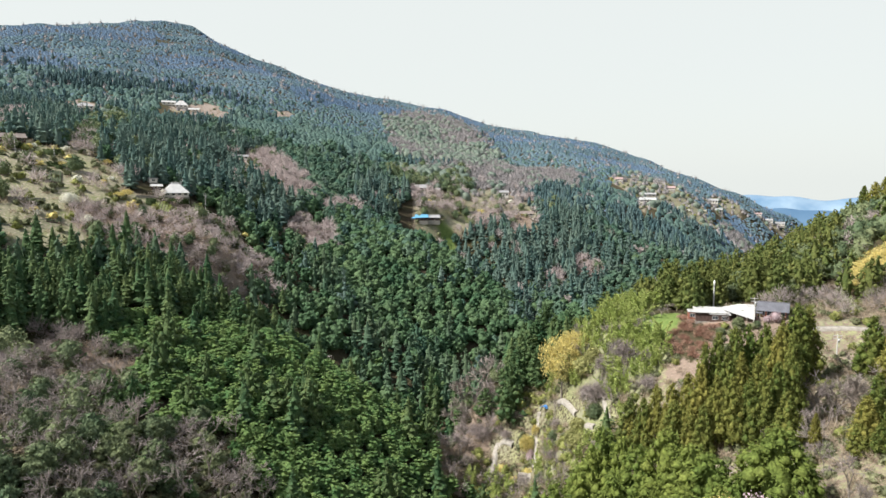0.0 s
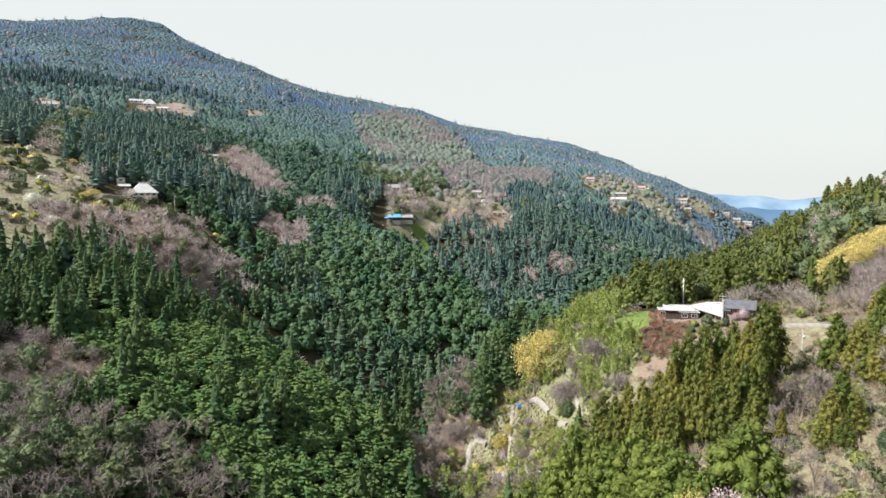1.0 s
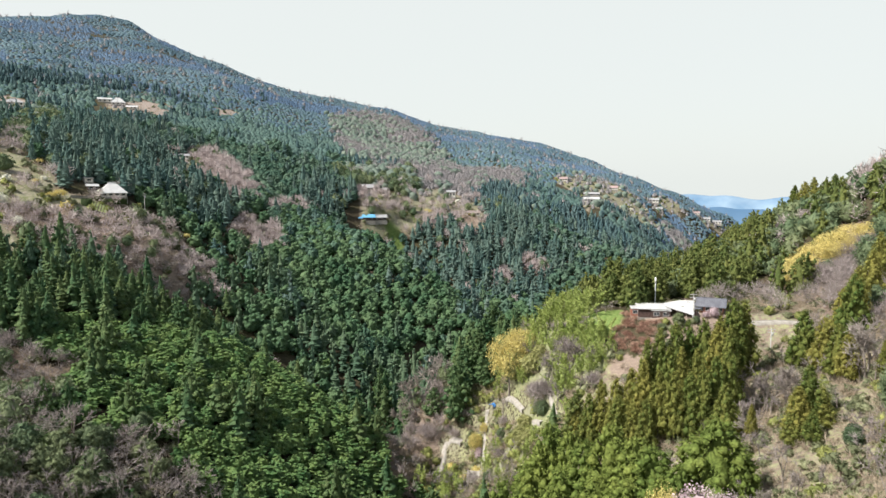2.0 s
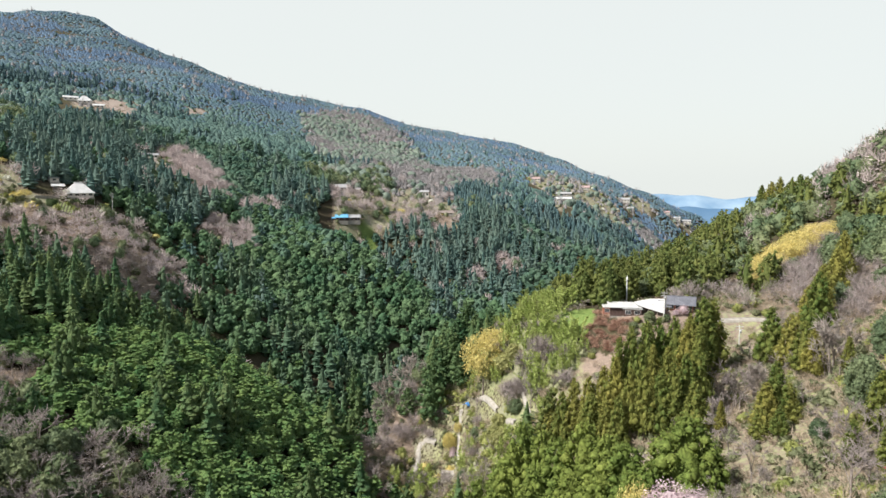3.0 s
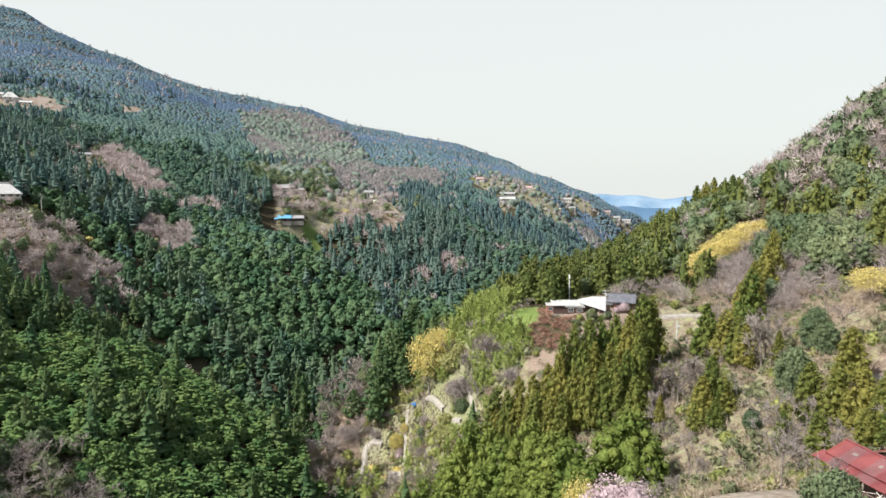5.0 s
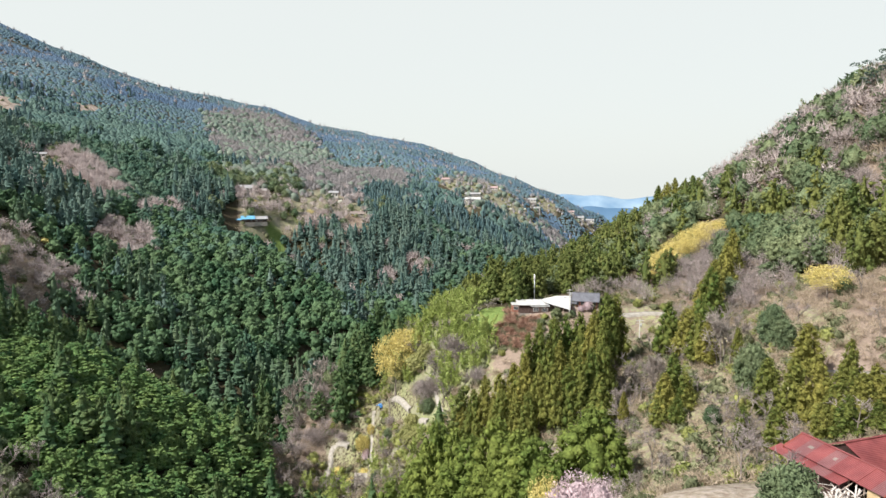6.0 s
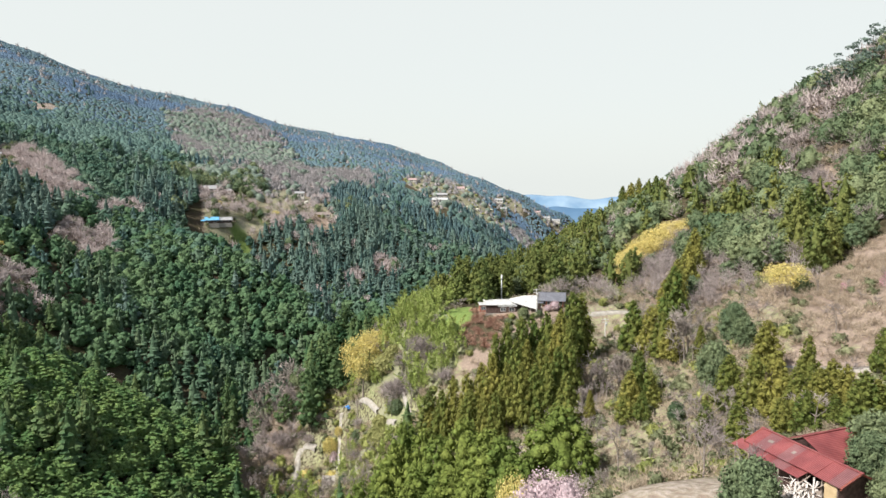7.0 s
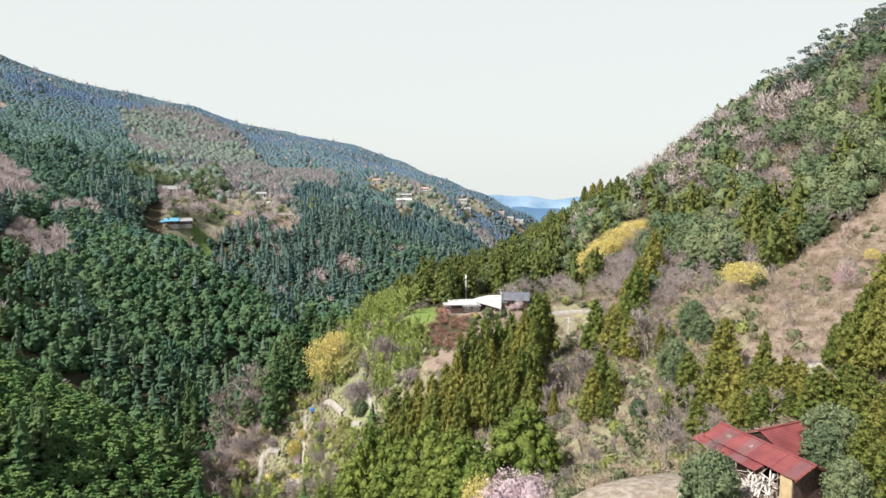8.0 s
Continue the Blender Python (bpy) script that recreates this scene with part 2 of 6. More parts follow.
COVER += [
    ("orchard", 434, 1043, 22, 26, 23),
    ("orchard", 567, 1164, 20, 14, 26),
    ("orchard", 245, 918, 20, 28, 15),
    ("bare", 38, 699, 63, 57, 3),
    ("bare", 107, 742, 31, 78, 8),
    ("orchard", 63, 661, 41, 35, 5),
    ("orchard", -14, 604, 25, 36, -1),
    ("earth", -342, 662, 16, 25, -27),
    ("earth", -161, 498, 6, 18, -18),
    ("orchard", -249, 401, 16, 47, -32),
    ("bare", 119, 554, 13, 12, 12),
    ("bare", 88, 525, 9, 16, 9),
    ("bare", 392, 876, 32, 50, 24),
]
COVER += [
    ("bare", 107, 307, 13, 16, 19),
    ("bare", -39, 388, 4, 7, -6),
    ("cedar", -136, 258, 41, 34, -28),
    ("broad", -44, 231, 45, 70, -11),
    ("broad", -90, 236, 31, 26, -21),
    ("bare", -120, 207, 25, 24, -30),
    ("mixed", -82, 157, 42, 36, -28),
    ("mixed", -107, 175, 20, 28, -31),
    ("broad", -23, 432, 46, 74, -3),
    ("broad", 34, 425, 21, 44, 5),
    ("broad", -107, 712, 71, 213, -9),
    ("thicket", 50, 236, 26, 42, 10),
    ("bare", 6, 264, 11, 30, 2),
    ("bamboo", 69, 216, 10, 16, 17),
]
COVER += [
    ("grassland", 20, 262, 9, 18, 4),
    ("scrub", 94, 146, 66, 112, 33),
    ("scrub", 88, 92, 62, 55, 0),
    ("bare", 19, 294, 11, 13, 4),
    ("thicket", 24, 243, 14, 17, 6),
    ("grassland", 34, 264, 13, 16, 7),
    ("bare", 15, 286, 9, 11, 3),
    ("bare", 12, 280, 9, 8, 2),
    ("thicket", 49, 255, 11, 13, 11),
    ("bamboo", 62, 243, 14, 17, 14),
    ("bamboo", 63, 231, 12, 14, 15),
    ("bamboo", 70, 229, 8, 10, 17),
    ("bamboo", 75, 230, 7, 8, 18),
    ("open", 76, 232, 7, 8, 18),
]
COVER += [
    ("garden", 92, 213, 21, 25, 23),
    ("redscrub", 80, 219, 9, 11, 20),
    ("greenbush", 45, 224, 8, 10, 11),
    ("hillwood", 201, 208, 33, 40, 44),
    ("hillwood", 219, 188, 24, 29, 49),
    ("bare", 223, 267, 17, 13, 40),
    ("bare", 231, 245, 12, 18, 43),
    ("bare", 211, 203, 6, 18, 46),
    ("slope", 147, 134, 25, 42, 48),
    ("slope", 188, 148, 12, 18, 52),
    ("slope", 150, 126, 16, 19, 50),
    ("scrub", 125, 134, 9, 15, 43),
    ("yellowbush", 188, 265, 9, 12, 35),
    ("yellowbush", 172, 264, 9, 16, 33),
]
COVER += [
    ("yellowbush", 158, 257, 5, 16, 32),
    ("bare", 157, 227, 9, 26, 35),
    ("bare", 159, 200, 8, 25, 38),
    ("lawn", 53, 74, 11, 8, 35),
    ("lawn", 54, 76, 10, 12, 35),
    ("yard", 71, 72, 9, 16, 45),
    ("open", 41, 80, 5, 6, 27),
    ("houseyard", 97, 217, 13, 4, 24),
    ("crestwood", 250, 222, 34, 92, -14),
    ("orchard", -144, 370, 13, 20, -21),
    ("orchard", -328, 638, 13, 20, -27),
    ("orchard", -275, 733, 13, 20, -20),
    ("orchard", -157, 541, 13, 20, -16),
    ("orchard", -19, 612, 13, 20, -1),
]
COVER += [
    ("orchard", -13, 563, 13, 20, -1),
    ("orchard", 59, 668, 13, 20, 5),
    ("orchard", 75, 623, 13, 20, 6),
    ("orchard", 226, 759, 13, 20, 16),
    ("orchard", 245, 837, 13, 20, 16),
    ("orchard", 230, 904, 13, 20, 14),
    ("orchard", 305, 923, 13, 20, 18),
    ("orchard", 395, 1007, 13, 20, 21),
    ("orchard", 392, 981, 13, 20, 21),
    ("orchard", 523, 1143, 13, 20, 24),
    ("orchard", 546, 1149, 13, 20, 25),
    ("orchard", 565, 1151, 13, 20, 26),
    ("orchard", 584, 1157, 13, 20, 26),
    ("open", 75, 230, 5, 8, 18),
]

# stands of one kind of wood or field, each by the corners of its outline on the plan
STANDS = [
    ("smooth", ((-220, 720), (-207, 848), (-164, 1020), (-99, 1125), (-62, 900), (-64, 723), (-88, 660), (-111, 625), (-153, 623), (-184, 612))),
    ("smooth", ((89, 1005), (127, 992), (159, 964), (126, 871), (89, 892))),
    ("greywood", ((-63, 914), (31, 1033), (84, 1011), (68, 880), (26, 796), (-24, 749), (-52, 756))),
    ("greywood", ((-92, 1117), (-57, 1167), (-4, 1119), (-3, 766), (-45, 738), (-70, 948))),
    ("leafless", ((-76, 981), (-42, 907), (-10, 819), (-38, 764), (-57, 825))),
    ("evergrove", ((-58, 680), (-34, 696), (-2, 715), (-2, 634), (-22, 623), (-42, 626))),
    ("evergrove", ((-47, 680), (-28, 698), (26, 748), (28, 674), (4, 612), (-6, 622), (-25, 611), (-43, 622))),
    ("earth", ((-214, 878), (-199, 930), (-188, 867), (-206, 852))),
    ("tall", ((-366, 577), (-370, 645), (-312, 592), (-224, 421), (-220, 386), (-237, 402), (-239, 375))),
    ("leafless", ((-340, 537), (-341, 571), (-280, 471), (-255, 403))),
    ("greywood", ((-256, 501), (-266, 567), (-224, 454), (-200, 397), (-212, 408), (-245, 459))),
    ("tall", ((-197, 395), (-225, 478), (-252, 579), (-245, 618), (-202, 581), (-171, 501), (-148, 439), (-140, 383), (-147, 372), (-153, 367), (-164, 369), (-179, 379))),
    ("evergrove", ((-311, 619), (-317, 661), (-292, 639), (-269, 583), (-257, 528), (-282, 560))),
    ("earth", ((-288, 727), (-284, 795), (-255, 819), (-223, 714), (-246, 692), (-271, 735))),
    ("earth", ((-378, 682), (-360, 688), (-338, 674), (-324, 644), (-335, 638), (-353, 649))),
    ("tall", ((-152, 460), (-143, 502), (-113, 487), (-100, 474), (-97, 453), (-104, 421), (-117, 409), (-127, 436), (-132, 397))),
    ("leafless", ((-157, 584), (-153, 615), (-122, 574), (-100, 534), (-98, 514), (-109, 512), (-118, 515), (-138, 535))),
    ("tall", ((-75, 587), (-61, 626), (-43, 615), (-24, 589), (-25, 570), (-43, 553), (-68, 527), (-76, 554))),
    ("leafless", ((-104, 495), (-90, 499), (-73, 541), (-63, 553), (-64, 522), (-88, 491))),
    ("leafless", ((26, 794), (38, 777), (70, 789), (60, 715), (30, 685))),
    ("leafless", ((123, 924), (172, 964), (184, 887), (146, 789), (137, 832), (112, 803))),
    ("leafless", ((75, 751), (93, 793), (88, 719), (77, 656), (64, 652))),
    ("orchard", ((-14, 598), (8, 636), (35, 640), (49, 631), (47, 605), (26, 590), (9, 584), (1, 580), (-14, 574))),
    ("leafless", ((16, 590), (48, 614), (85, 635), (86, 614), (73, 577), (71, 599), (47, 602), (26, 587))),
    ("tall", ((90, 730), (112, 769), (133, 779), (148, 768), (154, 721), (120, 645), (102, 630), (86, 639))),
    ("tall", ((9, 576), (50, 601), (71, 571), (64, 552), (25, 560))),
]

STANDS.append(("open", ((-10, 577), (23, 606), (27, 594), (-2, 578))))

PATCH = [(kind, cx, cy, ra, rb, math.cos(radians(a)), math.sin(radians(a))) for kind, cx, cy, ra, rb, a in COVER]


def cover_at(x, y):
    """The kind of cover at each place of the plan, with ragged patch borders."""
    kinds = np.full(len(x), "forest", dtype=object)
    wob = 0.22 * np.sin(x / 5.3 + 2 * np.sin(y / 7.1)) + 0.18 * np.sin(y / 3.9 + 1.7 * np.sin(x / 6.3))
    for kind, cx, cy, ra, rb, c, s in PATCH:
        u, v = (x - cx) * c - (y - cy) * s, (x - cx) * s + (y - cy) * c
        kinds[(u / ra) ** 2 + (v / rb) ** 2 < 1 + wob] = kind
    d = np.hypot(x, y)
    wx, wy = x + 0.012 * d * wob * 2.0, y + 0.012 * d * np.sin(x / 4.7 + 1.3 * np.sin(y / 6.1))
    for kind, corners in STANDS:
        inside = np.zeros(len(x), bool)
        for (ax, ay), (bx, by) in zip(corners, corners[1:] + corners[:1]):
            if ay != by:
                inside ^= ((ay > wy) != (by > wy)) & (wx < (bx - ax) * (wy - ay) / (by - ay) + ax)
        kinds[inside] = kind
    return kinds


def mesh_of(name, verts, faces, mat, tone=None, smooth=False):
    """A mesh from arrays of corners and of triangles (or quads)."""
    verts, faces = np.asarray(verts, np.float32), np.asarray(faces, np.int32)
    me = bpy.data.meshes.new(name)
    me.vertices.add(len(verts))
    me.vertices.foreach_set("co", verts.ravel())
    k = faces.shape[1]
    me.loops.add(faces.size)
    me.loops.foreach_set("vertex_index", faces.ravel())
    me.polygons.add(len(faces))
    me.polygons.foreach_set("loop_start", np.arange(0, faces.size, k, dtype=np.int32))
    me.polygons.foreach_set("loop_total", np.full(len(faces), k, np.int32))
    if smooth:
        me.polygons.foreach_set("use_smooth", np.ones(len(faces), bool))
    if tone is not None:
        me.attributes.new("tone", "FLOAT", "POINT").data.foreach_set("value", np.asarray(tone, np.float32))
    me.materials.append(mat)
    me.update(calc_edges=True)
    return me


def ground_material():
    m = bpy.data.materials.new("hillside ground")
    m.use_nodes = True
    n, l = m.node_tree.nodes, m.node_tree.links
    b = n["Principled BSDF"]
    b.inputs["Roughness"].default_value, b.inputs["Specular IOR Level"].default_value = 0.95, 0.1
    co = n.new("ShaderNodeTexCoord")

    def noise_at(scale, lo, hi, detail=8):
        t, r = n.new("ShaderNodeTexNoise"), n.new("ShaderNodeMapRange")
        t.inputs["Scale"].default_value, t.inputs["Detail"].default_value = scale, detail
        r.inputs["From Min"].default_value, r.inputs["From Max"].default_value = lo, hi
        l.new(co.outputs["Object"], t.inputs["Vector"])
        l.new(t.outputs["Fac"], r.inputs["Value"])
        return r.outputs["Result"]

    def mix(fac, a, c):
        x = n.new("ShaderNodeMix")
        x.data_type = "RGBA"
        if isinstance(fac, float):
            x.inputs["Factor"].default_value = fac
        else:
            l.new(fac, x.inputs["Factor"])
        for slot, v in (("A", a), ("B", c)):
            if isinstance(v, tuple):
                x.inputs[slot].default_value = (*v, 1)
            else:
                l.new(v, x.inputs[slot])
        return x.outputs["Result"]

    coarse, fine = noise_at(0.09, 0.35, 0.65), noise_at(0.9, 0.3, 0.7)
    litter = mix(fine, (0.046, 0.036, 0.025), (0.105, 0.083, 0.058))
    litter = mix(coarse, litter, (0.070, 0.066, 0.034))
    dry = mix(fine, (0.20, 0.155, 0.125), (0.39, 0.31, 0.25))
    dry = mix(coarse, dry, (0.27, 0.21, 0.168))
    grass = mix(fine, (0.150, 0.185, 0.070), (0.37, 0.385, 0.19))
    grass = mix(coarse, grass, (0.27, 0.265, 0.180))
    earth = mix(fine, (0.27, 0.215, 0.18), (0.42, 0.36, 0.31))
    meadow = mix(fine, (0.100, 0.165, 0.042), (0.205, 0.265, 0.085))
    col = litter
    for channel, tint in (("dry", dry), ("grass", grass), ("earth", earth), ("meadow", meadow)):
        a = n.new("ShaderNodeAttribute")
        a.attribute_name = channel
        add, r = n.new("ShaderNodeMath"), n.new("ShaderNodeMapRange")
        l.new(a.outputs["Fac"], add.inputs[0])
        sc = n.new("ShaderNodeMath")
        sc.operation, sc.inputs[1].default_value = "MULTIPLY_ADD", 0.5
        sc.inputs[2].default_value = -0.25
        l.new(fine, sc.inputs[0])
        l.new(sc.outputs["Value"], add.inputs[1])
        r.inputs["From Min"].default_value, r.inputs["From Max"].default_value = 0.3, 0.6
        l.new(add.outputs["Value"], r.inputs["Value"])
        col = mix(r.outputs["Result"], col, tint)
    l.new(col, b.inputs["Base Color"])
    bp = n.new("ShaderNodeBump")
    bp.inputs["Strength"].default_value, bp.inputs["Distance"].default_value = 0.6, 0.4
    l.new(fine, bp.inputs["Height"])
    l.new(bp.outputs["Normal"], b.inputs["Normal"])
    return m


def build_ground():
    """One sheet from under the viewpoint to the horizon, on rings that widen with distance."""
    turns = np.concatenate([np.arange(-56, 76, 0.7), np.arange(76, 304, 4.0)])
    rings = [6.0]
    while rings[-1] < 4850:
        rings.append(rings[-1] * (1.013 if rings[-1] < 310 else 1.022) + 0.4)
    rings = np.array(rings)
    az, d = np.meshgrid(np.radians(turns), rings)
    x, y = (d * np.sin(az)).ravel(), (d * np.cos(az)).ravel()
    x, y = np.append(x, 0.0), np.append(y, 0.0)
    z = height(x, y)
    nt, nr = len(turns), len(rings)
    i = np.arange(nr - 1)[:, None] * nt + np.arange(nt)[None]
    j = np.arange(nr - 1)[:, None] * nt + np.roll(np.arange(nt), -1)[None]
    quads = np.stack([i, i + nt, j + nt, j], -1).reshape(-1, 4)
    quads = quads[:, ::-1]
    hub = np.stack([np.roll(np.arange(nt), -1), np.arange(nt), np.full(nt, nt * nr), np.full(nt, nt * nr)], -1)[:, :3]
    tris = np.concatenate([quads[:, [0, 1, 2]], quads[:, [0, 2, 3]], hub])
    me = mesh_of("ground", np.stack([x, y, z], -1), tris, ground_material(), smooth=True)
    kinds = cover_at(x, y)
    for channel, wanted in (("dry", ("scrub", "slope", "garden", "yellowbush", "lawn", "houseyard", "bare", "crestwood", "leafless", "orchard", "grassland", "thicket")),
                            ("grass", ("orchard", "grassland", "bamboo", "greenbush", "open", "lawn", "scrub", "thicket")), ("earth", ("earth", "yard", "lawn", "orchard")), ("meadow", ("open",))):
        share = np.isin(kinds, wanted) * np.where(kinds == "orchard", {"grass": 0.64, "earth": 0.36}.get(channel, 1.0), np.where(np.isin(kinds, ("grassland", "thicket")), 0.46, np.where(np.isin(kinds, ("lawn", "scrub")), 0.46 if channel in ("grass", "earth") else 1.0, np.where(kinds == "crestwood", 0.35, 1.0))))
        me.attributes.new(channel, "FLOAT", "POINT").data.foreach_set("value", share.astype(np.float32))
    return tagged(new("ground", me), "steep valley slopes of leaf litter, dry grass and small fields", "ground", kind="structure")


build_ground()


# ---- shapes of trees, as arrays ----
rng = np.random.default_rng(7)


def unit(v):
    return v / np.maximum(np.linalg.norm(v, axis=-1, keepdims=True), 1e-6)


def sprays(at, out, size, droop=0.0, stretch=1.6, wild=0.7, fold=True, lay=False):
    """A small folded spray of leaves at each place: two triangles about an axis that points outwards."""
    n = len(at)
    if lay:                              # leaves lie on the crown's surface
        face = unit(out + wild * rng.normal(size=(n, 3)))
        ax = unit(np.cross(face, rng.normal(size=(n, 3))) + 0.3 * out + [0, 0, -droop])
        side = unit(np.cross(ax, face))
    else:
        ax = unit(out + wild * rng.normal(size=(n, 3)) + [0, 0, -droop])
        side = unit(np.cross(ax, rng.normal(size=(n, 3))))
    up = np.cross(side, ax)
    s = (np.asarray(size) * rng.uniform(0.6, 1.35, n))[:, None]
    if not fold:
        tip, w = at + ax * s * stretch * 0.6, side * s * 0.48 - up * s * 0.1
        foot = at - ax * s * stretch * 0.4
        return np.stack([foot - w, foot + w * 0.9, tip], 1).reshape(-1, 3), np.arange(3 * n).reshape(-1, 3)
    a, b = at - ax * s * stretch * 0.5, at + ax * s * stretch * 0.5
    c, d = at + side * s * 0.5 - up * s * 0.16, at - side * s * 0.5 - up * s * 0.16
    v = np.stack([a, c, b, d], 1).reshape(-1, 3)
    k = np.arange(n)[:, None] * 4
    return v, np.concatenate([k + [0, 1, 2], k + [0, 2, 3]])


def join(*pieces):
    vs, fs, o = [], [], 0
    for v, f in pieces:
        vs.append(v)
        fs.append(f + o)
        o += len(v)
    return np.concatenate(vs), np.concatenate(fs)


def lathe(radii, heights, sides, jitter=0.0, lean=(0, 0)):
    """A closed, roughly round body through rings of the given radii."""
    vs, fs = [], []
    for r, h in zip(radii, heights):
        a = np.arange(sides) * 2 * np.pi / sides
        rr = r * (1 + jitter * rng.uniform(-1, 1, sides))
        vs.append(np.stack([rr * np.cos(a) + lean[0] * h, rr * np.sin(a) + lean[1] * h, np.full(sides, h) + 0 * a], -1))
    for k in range(len(radii) - 1):
        i = np.arange(sides)
        j = (i + 1) % sides
        lo, hi = k * sides, (k + 1) * sides
        fs += [np.stack([lo + i, lo + j, hi + j], -1), np.stack([lo + i, hi + j, hi + i], -1)]
    return np.concatenate(vs), np.concatenate(fs)


def stick(a, b, ra, rb, sides=3):
    a, b = np.asarray(a, float), np.asarray(b, float)
    ax = unit(b - a)
    s = unit(np.cross(ax, [0.31, 0.17, 0.93] if abs(ax[2]) < 0.9 else [1.0, 0.1, 0.2]))
    t = np.cross(ax, s)
    w = np.arange(sides) * 2 * np.pi / sides
    ring = np.cos(w)[:, None] * s + np.sin(w)[:, None] * t
    i = np.arange(sides)
    j = (i + 1) % sides
    return np.concatenate([a + ra * ring, b + rb * ring]), np.concatenate(
        [np.stack([i, j, sides + j], -1), np.stack([i, sides + j, sides + i], -1)])


OCTA = (np.array([[1, 0, 0], [0, 1, 0], [-1, 0, 0], [0, -1, 0], [0, 0, 1], [0, 0, -1]], float),
        np.array([[0, 1, 4], [1, 2, 4], [2, 3, 4], [3, 0, 4], [1, 0, 5], [2, 1, 5], [3, 2, 5], [0, 3, 5]]))


def tufts_at(centres, radii, squash, form):
    """A dense uneven clump of foliage at each centre."""
    v, f = form
    n = len(centres)
    p = v[None] * rng.uniform(0.78, 1.22, (n, len(v), 1)) * np.asarray(radii)[:, None, None] * [1, 1, squash] + centres[:, None]
    a = rng.uniform(0, 6.28)
    return p.reshape(-1, 3), (f[None] + (np.arange(n) * len(v))[:, None, None]).reshape(-1, 3)


def conifer(h, r, lobes, per, size, base=0.12, power=0.75, core=(6, 5), droop=0.45, fold=True, plump=1.0, form=OCTA, ball=0.92, lay=True):
    """A cedar's crown: a narrow dark body hung with tiers of lobes, each a tuft of sprays."""
    u = (np.arange(lobes) + rng.uniform(0, 1, lobes)) / lobes
    u = base + (1 - base) * u ** 1.25
    a = np.arange(lobes) * 2.39996 + rng.uniform(-0.5, 0.5, lobes)
    swell = np.minimum(1, (u - base + 0.05) / 0.14) ** 0.5
    rad = r * (1 - u) ** power * swell * rng.uniform(0.72, 1.12, lobes) + 0.02 * r
    mid = np.stack([rad * np.cos(a), rad * np.sin(a), u * h - 0.05 * h * (1 - u)], -1)
    fat = (0.09 * r + 0.30 * rad) * plump
    off = unit(rng.normal(size=(lobes, per, 3))) * rng.uniform(0.6, 1, (lobes, per, 1)) * fat[:, None, None] * [1, 1, 1.15]
    at = (mid[:, None] + off).reshape(-1, 3)
    out = unit(unit(off.reshape(-1, 3)) + 0.9 * unit(np.repeat(mid * [1, 1, 0.0], per, 0) + 1e-3) + [0, 0, 0.25])
    sz = np.repeat(size * (0.55 + 0.45 * fat / fat.max()), per)
    crown = sprays(at, out, sz, droop=droop, stretch=1.5, wild=0.5, fold=fold, lay=lay)
    if ball:
        crown = join(crown, tufts_at(mid - [0, 0, 1] * fat[:, None] * 0.15, fat * ball, 1.1, form))
    if not core:
        return crown
    hs = np.linspace(base, 1, core[1])
    return join(crown, lathe(r * 0.52 * (1.001 - hs) ** power, hs * h, core[0], 0.12))


def fir(h, r, tiers, per, base=0.08, power=0.8, sag=0.22, sub=1, core=5, broad=0.36, reach=0.62):
    """A conifer's crown: whorls of drooping folded boughs, each split into sprays, round a dark body."""
    u = base + (0.97 - base) * np.repeat(np.linspace(0, 1, tiers) ** 1.05, [max(3, round(per * (1 - 0.6 * k / tiers))) for k in range(tiers)])
    u = np.repeat(np.clip(u + rng.normal(0, 0.62 / tiers, len(u)), base, 0.985), sub)
    n = len(u)
    swell = (1 - u) ** power * np.minimum(1, (u - base + 0.06) / 0.16) ** 0.5
    far_ = r * (swell * np.repeat(rng.uniform(0.72, 1.14, n // sub), sub) + 0.05)
    a = np.repeat(rng.uniform(0, 2 * np.pi, n // sub), sub)
    if sub > 1:
        along = np.tile(np.linspace(0.62, 1.0, sub), n // sub)
        a = a + np.tile(np.where(np.arange(sub) % 2, 0.26, -0.26) * (np.arange(sub) < sub - 1), n // sub) + rng.normal(0, 0.1, n)
        far_ = far_ * along
    z = u * h + rng.normal(0, 0.012 * h, n)
    out, side = np.stack([np.cos(a), np.sin(a), 0 * a], -1), np.stack([-np.sin(a), np.cos(a), 0 * a], -1)
    span = far_ * (1 - reach if sub > 1 else 1)
    root = out * (far_ - span * (0.9 if sub == 1 else 1.5))[:, None] + np.stack([0 * z, 0 * z, z + 0.12 * far_], -1)
    tip = out * far_[:, None] + np.stack([0 * z, 0 * z, z - sag * far_ * rng.uniform(0.4, 1.5, n)], -1)
    mid = 0.42 * root + 0.58 * tip + np.stack([0 * z, 0 * z, 0.02 * far_], -1)
    w = (broad * span * (1.7 if sub > 1 else 1) + 0.04 * r)[:, None] * rng.uniform(0.75, 1.2, (n, 1))
    drop = np.stack([0 * z, 0 * z, 0.14 * far_ + 0.02 * r], -1)
    v = np.stack([root, mid + side * w - drop, tip, mid - side * w - drop], 1).reshape(-1, 3)
    k = np.arange(n)[:, None] * 4
    crown = v, np.concatenate([k + [0, 1, 2], k + [0, 2, 3]])
    hs = np.array([base, base + 0.22 * (1 - base), 0.66, 0.86 if power < 0.45 else 0.99] if tiers > 4 else [base, 0.5, 0.95])
    return join(crown, lathe(r * 0.6 * (1.005 - hs) ** power * np.minimum(1, 0.55 + 4 * (hs - base)), hs * h, core, 0.14))


